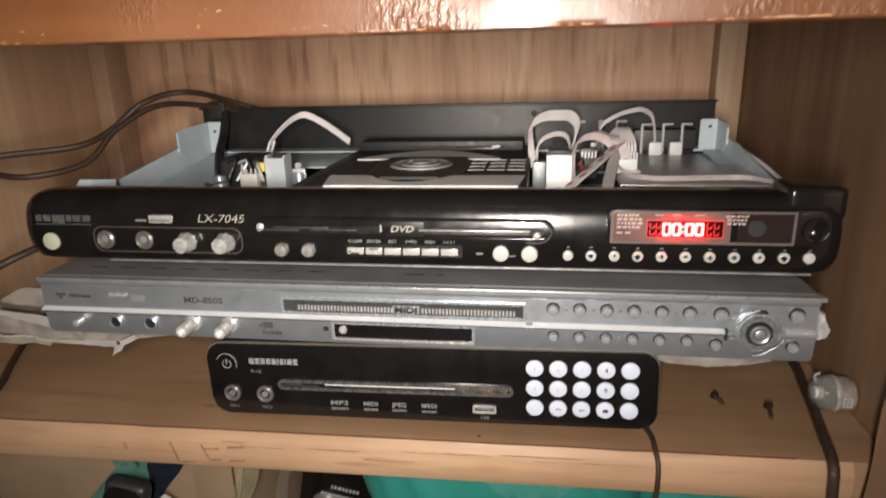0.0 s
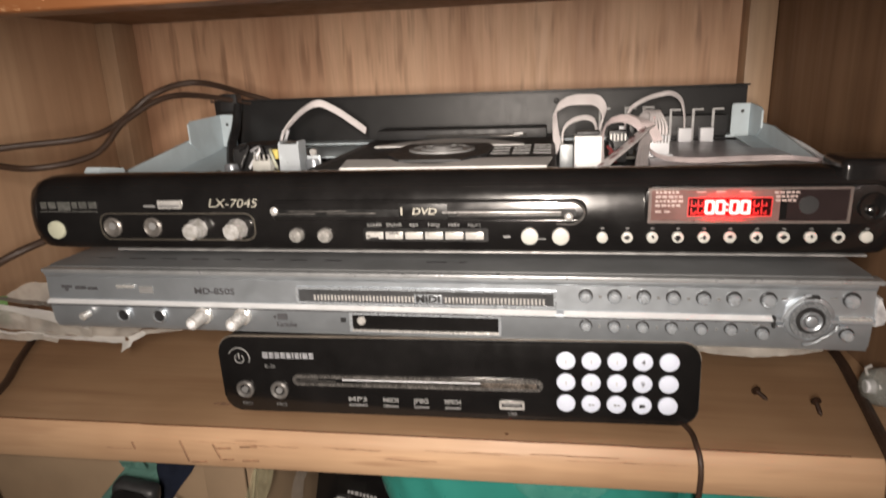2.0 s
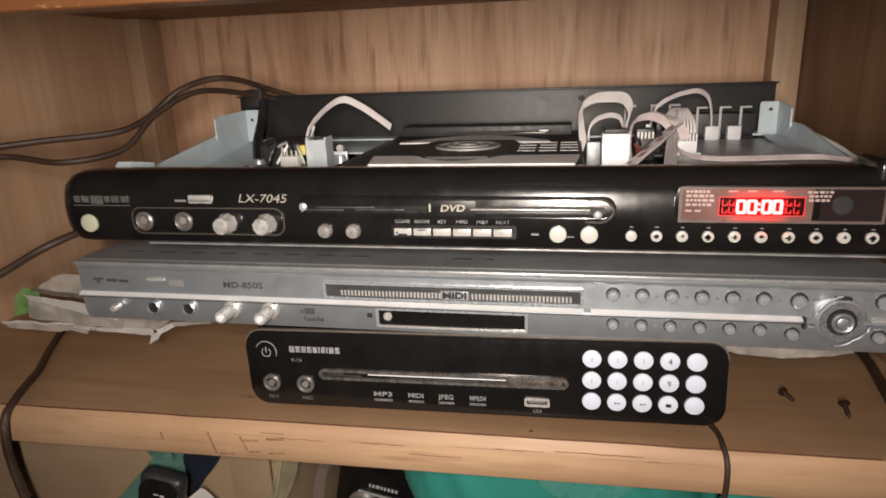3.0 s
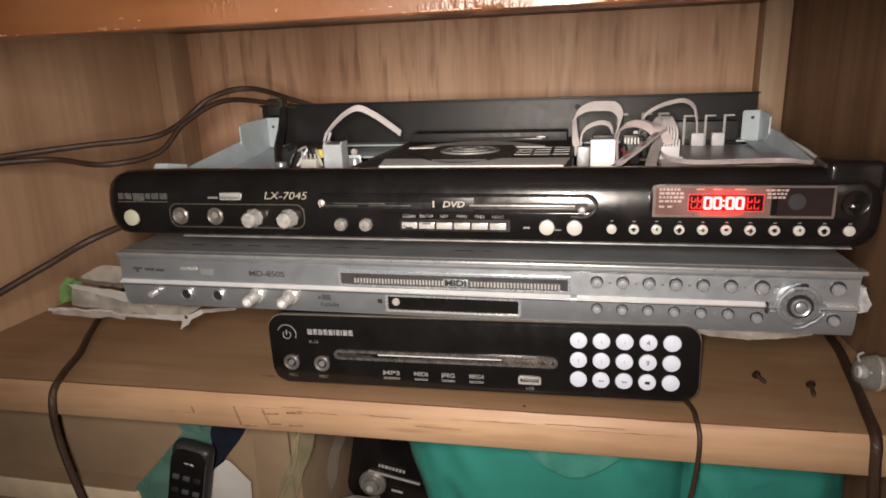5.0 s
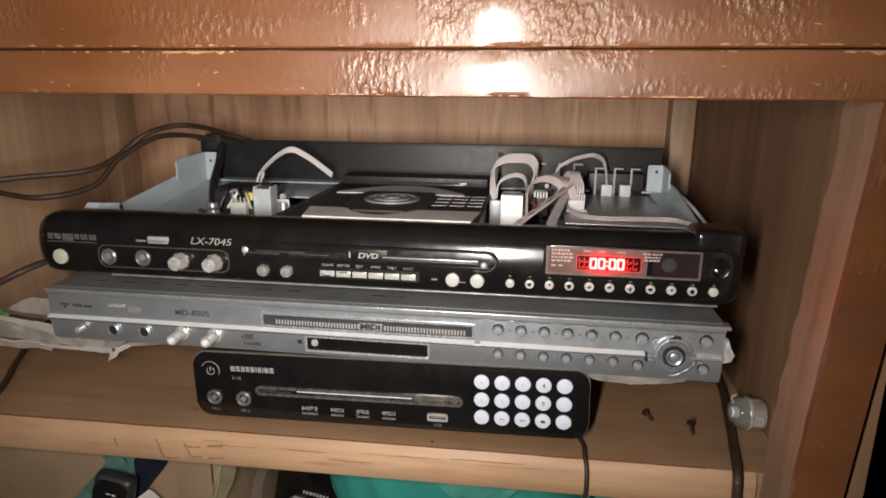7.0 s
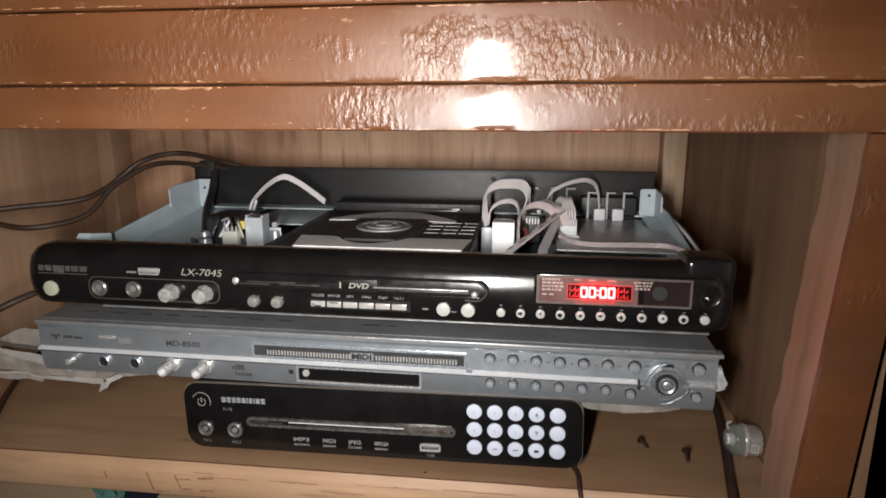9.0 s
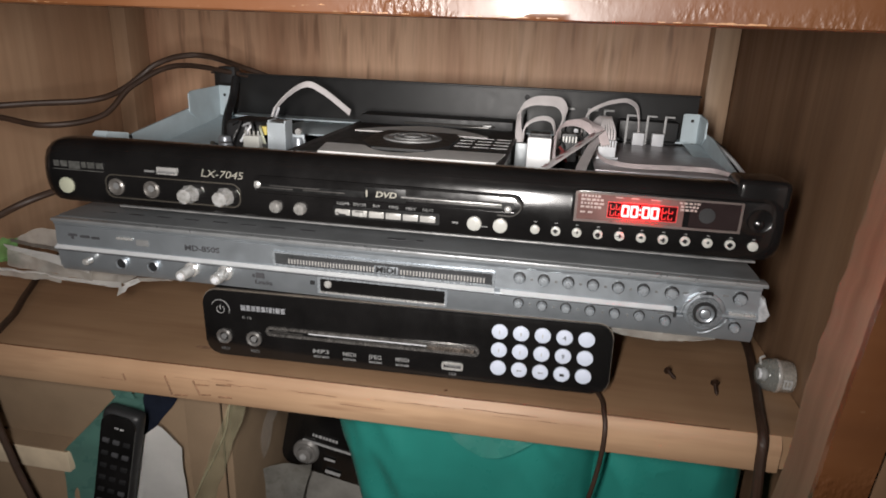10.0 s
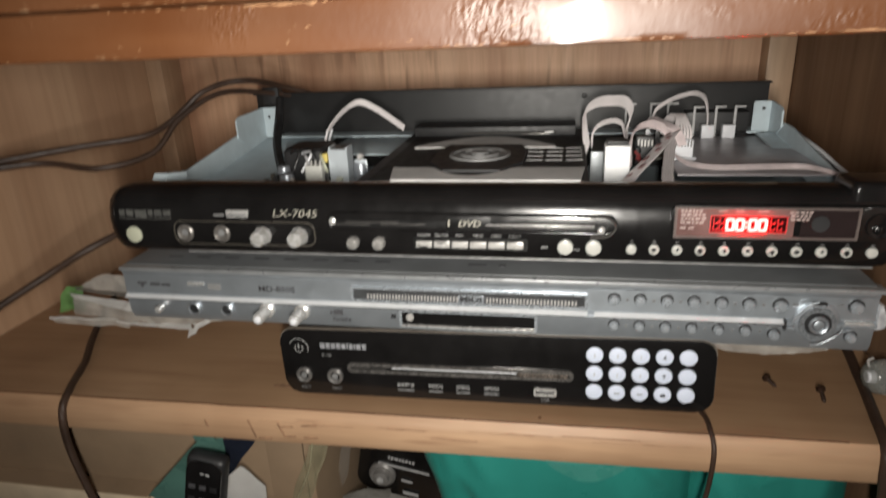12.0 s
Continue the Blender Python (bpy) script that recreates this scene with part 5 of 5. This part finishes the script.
cord([(-0.330, 0.250, 0.0033), (-0.362, 0.185, 0.0033), (-0.338, 0.110, 0.0033), (-0.310, 0.055, 0.0033), (-0.289, 0.020, 0.0033), (-0.275, -0.012, 0.0028), (-0.2705, -0.0275, -0.0060), (-0.2705, -0.0290, -0.0370), (-0.260, -0.030, -0.0850), (-0.248, -0.030, -0.1250), (-0.235, -0.026, -0.20)], 0.0024, "thick brown cord hanging over the shelf edge")
cord([(0.200, 0.230, 0.0036), (0.238, 0.170, 0.0036), (0.2400, 0.110, 0.0031), (0.2325, 0.060, 0.0031), (0.2240, 0.015, 0.0031), (0.2190, -0.0110, 0.0018), (0.2185, -0.0162, -0.0120), (0.2205, -0.0180, -0.0500), (0.2200, -0.0180, -0.1200), (0.216, -0.010, -0.22)], 0.0029, "thick brown cord running down past the shelf edge")
cord([(0.060, 0.100, 0.0020), (0.112, 0.050, 0.0020), (0.1300, 0.012, 0.0020), (0.1320, -0.0080, 0.0018), (0.1330, -0.0150, -0.0060), (0.1325, -0.0155, -0.0250), (0.1295, -0.0150, -0.0500), (0.1230, -0.0120, -0.0900), (0.117, -0.005, -0.15)], 0.0014, "thin black cord from under the small player")


# ---- small things on the shelf ----
def loose_screw(x, y, turn, tilt):
    th = thing("screw", (x, y, 0.0), "small rusty brown screw lying on the shelf", "screw", "loose screws")
    m = Matrix.Translation((x, y, 0.0025 + 0.0080 * math.sin(radians(tilt - 10)))) @ Matrix.Rotation(radians(turn), 4, "Z") @ Matrix.Rotation(radians(tilt), 4, "Y")
    part("head", turned(revolve([(0.0008, -0.0020), (0.0025, -0.0015), (0.0026, 0.0), (0.0011, 0.0004)], (0, 0, 0), "x", 14), m), RUST, th)
    prof = []
    for k in range(9):
        prof += [(0.0009, 0.0004 + 0.0007 * k), (0.0013, 0.00075 + 0.0007 * k)]
    part("thread", turned(revolve(prof + [(0.0002, 0.0084)], (0, 0, 0), "x", 10), m), RUST, th)


loose_screw(0.1772, 0.0520, -64, 10)
loose_screw(0.2030, 0.0372, -88, 30)


def glass_bulb():
    th = thing("small_bulb", (0.2400, 0.047, 0.0), "small clear glass bulb with a silvery cap lying by the wall", "bulb")
    c = (0.2400, 0.047, 0.0109)
    part("glass_dome", revolve([(0.0008, -0.0118), (0.0052, -0.0110), (0.0086, -0.0086), (0.0103, -0.0046), (0.0105, 0.0000)], c, "x", 28), plain("cloudy_glass", (0.26, 0.27, 0.25), 0.08, vary=0.15, alpha=0.45), th, "cloudy glass dome")
    part("rim", revolve([(0.0106, -0.0006), (0.0109, 0.0004), (0.0106, 0.0014)], c, "x", 28), CHROME, th)
    cap = part("cap", revolve([(0.0102, 0.0012), (0.0101, 0.0078), (0.0094, 0.0100), (0.0020, 0.0104)], c, "x", 28), plain("silvered_cap", (0.48, 0.46, 0.42), 0.25, 0.5, 0.3, 150, alpha=0.9), th, "silvery cap")
    part("cap_print", frame_ring(outline(0.2425, 0.2475, 0.0075, 0.0135, 0.0003), outline(0.2432, 0.2468, 0.0083, 0.0127, 0.0002), 0.0372, 0.0364), PRINT, cap)
    part("cap_print", box(0.2446, 0.2453, 0.0366, 0.0372, 0.0083, 0.0127), PRINT, cap)
    part("filament_cup", revolve([(0.0036, -0.0085), (0.0042, -0.0045), (0.0028, -0.0030)], (0.2375, 0.0440, 0.0125), "x", 16), WHITE, th)
    part("pin", tube([(0.2310, 0.0470, 0.0175), (0.2295, 0.0465, 0.0220), (0.2320, 0.0460, 0.0242)], 0.0008, 6), CHROME, th)


glass_bulb()


def crumpled(us, vs, place, amp, seed, scale=60.0, thick=0.0004):
    """A crinkled sheet: place(u, v) gives its rest shape; sharp folds are laid over it."""
    bm = bmesh.new()
    grid = []
    for i in range(us + 1):
        row = []
        for j in range(vs + 1):
            p = Vector(place(i / us, j / vs))
            q = p * scale + Vector((seed, seed * 1.7, 0))
            d = abs(noise.noise(q)) + 0.5 * abs(noise.noise(q * 2.3)) - 0.35
            row.append(bm.verts.new(p + amp * d * Vector((0.3, -0.45, 0.85)) + amp * 0.5 * Vector((noise.noise(q * 1.3 + Vector((9, 0, 0))), noise.noise(q * 1.1), 0))))
        grid.append(row)
    for a, b in zip(grid, grid[1:]):
        for j in range(vs):
            bm.faces.new((a[j], a[j + 1], b[j + 1], b[j]))
    if thick:
        bmesh.ops.solidify(bm, geom=bm.faces[:], thickness=thick)
    return bm


def wrapping():
    th = thing("plastic_wrapper", (-0.26, 0.03, 0.0), "crumpled clear wrapper with green print sticking out beside the players", "wrapper")

    def quad(tl, bl, tr, br, y0, y1):
        """A sheet between four corners given by x and z, going from depth y0 to y1."""
        def place(u, v):
            w = [(1 - u) * (1 - v), (1 - u) * v, u * (1 - v), u * v]
            return (sum(k * c[0] for k, c in zip(w, (tl, bl, tr, br))), y0 + (y1 - y0) * u, sum(k * c[1] for k, c in zip(w, (tl, bl, tr, br))))
        return place
    part("upper_film", crumpled(24, 14, quad((-0.272, 0.066), (-0.292, 0.056), (-0.2248, 0.071), (-0.2248, 0.048), 0.034, 0.030), 0.004, 3, 40), FOIL, th, "pale crinkled film")
    part("green_print", crumpled(9, 12, quad((-0.300, 0.058), (-0.312, 0.037), (-0.286, 0.057), (-0.290, 0.037), 0.032, 0.033), 0.006, 5, 70), GREEN, th, "leaf-green printed corner")
    part("white_leaf", crumpled(20, 5, quad((-0.292, 0.0555), (-0.288, 0.0520), (-0.2248, 0.0500), (-0.2248, 0.0405), 0.026, 0.024), 0.003, 11, 50), PAPER, th, "white inner leaf")
    part("lower_film", crumpled(26, 12, quad((-0.292, 0.0510), (-0.298, 0.0370), (-0.2248, 0.0440), (-0.2248, 0.0330), 0.031, 0.029), 0.005, 8, 60), FOIL, th, "pale crinkled film")
    part("shadow_fold", crumpled(20, 4, quad((-0.290, 0.0585), (-0.290, 0.0560), (-0.2248, 0.0540), (-0.2248, 0.0500), 0.030, 0.028), 0.002, 2, 60), plain("grey_film_fold", (0.20, 0.18, 0.16), 0.3, vary=0.2, alpha=0.7), th)
    part("bright_hem", crumpled(24, 2, quad((-0.316, 0.0350), (-0.318, 0.0325), (-0.262, 0.0345), (-0.262, 0.0335), 0.029, 0.029), 0.003, 4, 90), PAPER, th)
    part("hem_film", crumpled(20, 5, quad((-0.318, 0.0335), (-0.316, 0.0290), (-0.250, 0.0350), (-0.255, 0.0270), 0.031, 0.031), 0.003, 19, 80), FOIL, th)
    part("white_tail", crumpled(24, 3, quad((-0.264, 0.0325), (-0.264, 0.0310), (-0.205, 0.0335), (-0.205, 0.0285), 0.030, 0.030), 0.0015, 2, 80), PAPER, th, "white torn edge")
    part("tail_film", crumpled(24, 6, quad((-0.255, 0.0400), (-0.255, 0.0320), (-0.190, 0.0400), (-0.205, 0.0320), 0.032, 0.032), 0.004, 13, 80), FOIL, th)
    part("torn_end", crumpled(6, 4, quad((-0.2060, 0.0300), (-0.2095, 0.0225), (-0.1960, 0.0345), (-0.2010, 0.0275), 0.029, 0.029), 0.002, 6, 90), PAPER, th)
    part("torn_strip", crumpled(14, 3, quad((-0.2030, 0.0330), (-0.2000, 0.0300), (-0.1920, 0.0375), (-0.1900, 0.0350), 0.030, 0.031), 0.001, 6, 90), PAPER, th)
    part("torn_strip", crumpled(14, 3, quad((-0.1930, 0.0380), (-0.1920, 0.0350), (-0.1620, 0.0410), (-0.1650, 0.0385), 0.031, 0.031), 0.001, 9, 90), FOIL, th)
    th = thing("wrapper_edge", (0.16, 0.01, 0.045), "crinkled clear film hanging under the silver player", "wrapper")
    part("film", crumpled(30, 4, lambda u, v: (0.1300 + 0.058 * u, 0.002 + 0.012 * v, 0.0515 - 0.0042 * math.sin(math.pi * (0.12 + 0.88 * u)) * (1 - v)), 0.0016, 21, 160, 0.0003), FOIL, th)


wrapping()


# ---- the lower compartment ----
def board_box():
    th = thing("flat_box", (-0.32, 0.12, -0.3), "flat pale cardboard box under the shelf", "box")
    part("lid", box(LEFT + 0.003, -0.2360, -0.010, 0.24, -0.1040, -0.0870, 0.0012), CARD_EDGE, th, "pale cardboard lid")
    part("lid_top", box(LEFT + 0.004, -0.2370, -0.009, 0.239, -0.0872, -0.0862), CARD, th)
    part("back_panel", box(LEFT + 0.004, -0.1955, 0.0060, 0.0090, -0.0862, -0.0240, 0.0008), CARD, th, "brown cardboard panel")
    part("inner_box", box(LEFT + 0.006, -0.2380, -0.004, 0.23, -0.2995, -0.1042, 0.001), CARD, th, "brown lower half")


def bag_body(name, x0, x1, y0, y1, z0, z1, material, seed, parent, taper=0.0, fold=0.012, label="", skew=0.0):
    """A filled plastic bag: a soft closed sack with long upright folds."""
    bm = bmesh.new()
    nu, nv = 150, 70
    rows = []
    for j in range(nv + 1):
        v = j / nv
        row = []
        for i in range(nu):
            a = 2 * math.pi * i / nu
            ca, sa = math.cos(a), math.sin(a)
            sx = math.copysign(abs(ca) ** 0.45, ca)
            sy = math.copysign(abs(sa) ** 0.45, sa)
            pinch = 1 - taper * v ** 2
            px, py = (x0 + x1) / 2 + (x1 - x0) / 2 * sx * pinch, (y0 + y1) / 2 + (y1 - y0) / 2 * sy * pinch
            pz = z0 + (z1 - z0) * v
            if ca < 0:
                px -= skew * ca * min(1 - v, 0.5)
            q = Vector((px * 26 + seed, py * 26, pz * 9))
            d = noise.noise(q) + 0.3 * abs(noise.noise(q * 1.7)) - 0.7 * abs(noise.noise(Vector((px * 34 + 0.5 * pz * 34, seed, pz * 14))))
            row.append(bm.verts.new((px + fold * 0.4 * d * ca, py + fold * d * (sa if abs(sa) > 0.2 else 0.2), pz)))
        rows.append(row)
    for a, b in zip(rows, rows[1:]):
        for i in range(nu):
            bm.faces.new((a[i], a[(i + 1) % nu], b[(i + 1) % nu], b[i]))
    bm.faces.new(rows[0]), bm.faces.new(rows[-1][::-1])
    return part(name, bm, material, parent, label)


def teal_bags():
    th = thing("teal_bag", (0.04, 0.1, -0.3), "full teal-green plastic bag standing under the shelf", "plastic bag", "teal bags")
    bag_body("sack", -0.060, 0.142, 0.016, 0.20, -0.2995, -0.0265, TEAL, 2.0, th, -0.02, 0.009, "", 0.075)
    part("fold_flap", crumpled(16, 8, lambda u, v: (0.036 + 0.058 * u, 0.003 + 0.006 * (1 - v), -0.0262 - 0.0230 * v * math.sin(math.pi * (0.08 + 0.84 * u))), 0.002, 3, 60), TEAL_LIGHT, th)
    th = thing("teal_bag", (0.19, 0.1, -0.3), "smaller teal-green plastic bag beside the full one", "plastic bag", "teal bags")
    bag_body("sack", 0.128, 0.240, 0.030, 0.20, -0.2995, -0.0265, TEAL, 7.0, th, 0.03, 0.010)
    part("knot", crumpled(8, 6, lambda u, v: (0.158 + 0.030 * u, 0.026 + 0.004 * v, -0.0255 - 0.010 * v * math.sin(math.pi * u)), 0.003, 5, 60), TEAL, th)


def pale_bag():
    th = thing("pale_teal_bag", (-0.20, 0.0, -0.3), "pale teal plastic bag leaning behind the remote control", "plastic bag")

    def left(z):
        return -0.190 - 0.92 * min(0.060, max(0.0, -0.033 - z))
    part("film", crumpled(16, 30, lambda u, v: (left(-0.299 + 0.274 * v) * (1 - u) - (0.177 + 0.04 * (1 - v)) * u, -0.007 + 0.012 * u, -0.299 + 0.274 * v), 0.006, 4, 40), TEAL_PALE, th)
    part("rolled_top", crumpled(8, 4, lambda u, v: (-0.193 + 0.016 * u, -0.010 + 0.002 * v, -0.0265 - 0.008 * v), 0.002, 2, 90), TEAL_PALE, th)
    th = thing("navy_cloth", (-0.167, 0.015, -0.3), "folded dark navy cloth standing under the shelf", "cloth")
    part("cloth", crumpled(18, 22, lambda u, v: (-0.194 + (0.006 + 0.036 * max(0.0, min(1.0, (0.272 * v - 0.215) / 0.05))) * u, 0.010 + 0.004 * u, -0.2990 + 0.272 * v), 0.006, 6, 35, 0.003), NAVY, th)


def remote_control():
    th = thing("remote_control", (-0.184, -0.016, -0.06), "long black remote control with dark keys, standing upright", "remote control", rot=(0, 13, 4))
    body = part("body", box(-0.1970, -0.1700, -0.0220, -0.0100, -0.2985, -0.0372, 0.0055, seg=4), BLACK_MATT, th, "black plastic shell")
    part("face_plate", plate(outline(-0.1955, -0.1715, -0.2900, -0.0392, 0.008), -0.0215, -0.0228, 0.0005), BLACK, body)
    part("label_print", bars([(-0.1860, -0.1830, -0.0490, -0.0482), (-0.1820, -0.1795, -0.0494, -0.0482)], -0.0229), PRINT, body)
    rnd = random.Random(2)
    grey = plain("dark_grey_key", (0.07, 0.07, 0.075), 0.4)
    for r in range(17):
        for c in range(3):
            z, x = -0.0600 - r * 0.0105, -0.1908 + c * 0.0073
            part("key", box(x - 0.0024, x + 0.0024, -0.0240, -0.0225, z - 0.0017, z + 0.0017, 0.0008), BLACK_MATT if rnd.random() < 0.7 else grey, body)


def paper_things():
    th = thing("white_paper_bag", (-0.165, -0.004, -0.3), "crumpled white paper bag standing beside the remote control", "paper bag")
    part("sheet", crumpled(14, 24, lambda u, v: (-0.1920 + 0.004 * v + (0.037 - 0.003 * v) * u, -0.003 + 0.006 * u, -0.2990 + (0.2230 + 0.017 * min(1.0, u / 0.6) - 0.020 * max(0.0, (u - 0.6) / 0.4)) * v), 0.005, 13, 30, 0.001), plain("bright_white_paper", (0.78, 0.77, 0.75), 0.55, vary=0.05), th)
    part("red_print", crumpled(5, 6, lambda u, v: (-0.160 + 0.008 * u, -0.006 + 0.006 * u, -0.150 + 0.018 * v), 0.002, 3), plain("orange_red_print", (0.5, 0.12, 0.04), 0.5), th)
    th = thing("cardboard_box", (-0.128, 0.09, -0.3), "plain brown cardboard box standing under the shelf", "box")
    part("carton", box(-0.1860, -0.1230, 0.019, 0.160, -0.2995, -0.0290, 0.002), CARD, th)
    part("flap", box(-0.1520, -0.1250, 0.0100, 0.0125, -0.1700, -0.0350, 0.0008), CARD, th)
    th = thing("yellowed_film_bag", (-0.10, 0.02, -0.3), "yellowed clear plastic bag edge beside the carton", "plastic bag")
    part("film", crumpled(12, 30, lambda u, v: (-0.1120 - 0.080 * (1 - v) + (0.011 + 0.01 * (1 - v)) * u, 0.005 + 0.004 * u, -0.2300 + 0.2000 * v), 0.004, 17, 50), FILM, th)
    part("bright_hem", tube([(-0.1120, 0.004, -0.030), (-0.1150, 0.004, -0.044), (-0.1190, 0.004, -0.061), (-0.1300, 0.004, -0.085), (-0.1410, 0.004, -0.107), (-0.160, 0.004, -0.150)], 0.0008, 6), FILM, th)


def wrapped_player():
    th = thing("wrapped_player", (-0.09, 0.10, -0.143), "black player with a round knob inside a clear bag", "media player", rot=(0, 11, 0))
    a, b = -0.1220, -0.0300
    part("body", plate(outline(a, b, -0.1620, -0.0560, 0.012), 0.180, 0.100, 0.0015), BLACK, th, "glossy black front")
    part("stand_block", box(a + 0.008, b, 0.105, 0.175, -0.2900, -0.1630, 0.004), plain("grey_wrapped_box", (0.26, 0.25, 0.23), 0.5, vary=0.2), th, "grey wrapped lower box")
    knob = part("knob", revolve([(0.0118, 0.001), (0.0118, -0.002), (0.0100, -0.004), (0.0082, -0.003), (0.0070, -0.003), (0.0066, -0.008), (0.0042, -0.009), (0.0005, -0.009)], (-0.1000, 0.100, -0.1430)), plain("dull_silver_knob", (0.28, 0.27, 0.26), 0.35, 0.4), th, "dull silver knob")
    part("knob_tip", disc(-0.1000, -0.1430, 0.092, 0.0906, 0.0030), PRINT, knob)
    part("line", box(-0.1050, -0.0600, 0.0986, 0.1002, -0.1325, -0.1312), PRINT, th)
    x = -0.0970
    for w in (0.0015, 0.002, 0.003, 0.0015, 0.002, 0.002, 0.002, 0.002):
        part("print", bars([(x, x + w, -0.1250, -0.1222)], 0.0986), PRINT, th)
        x += w + 0.0010
    part("print", bars([(-0.0830, -0.0730, -0.1450, -0.1430), (-0.0800, -0.0660, -0.1580, -0.1550)], 0.0986), PRINT, th)
    th = thing("clear_bag", (-0.09, 0.07, -0.3), "clear crinkled plastic bag round the wrapped player", "plastic bag")
    part("rim_fold", crumpled(4, 24, lambda u, v: (-0.1770 + 0.008 * u + 0.074 * v, 0.062 + 0.004 * u, -0.2600 + 0.2150 * v), 0.006, 23, 40), CLEAR, th)
    part("grey_fold", crumpled(12, 14, lambda u, v: (-0.1560 + 0.040 * u + 0.030 * v, 0.062 + 0.014 * u, -0.2600 + 0.1250 * v), 0.008, 31, 40), plain("milky_film", (0.36, 0.35, 0.32), 0.3, vary=0.2, alpha=0.7), th)


board_box()
teal_bags()
pale_bag()
remote_control()
paper_things()
wrapped_player()
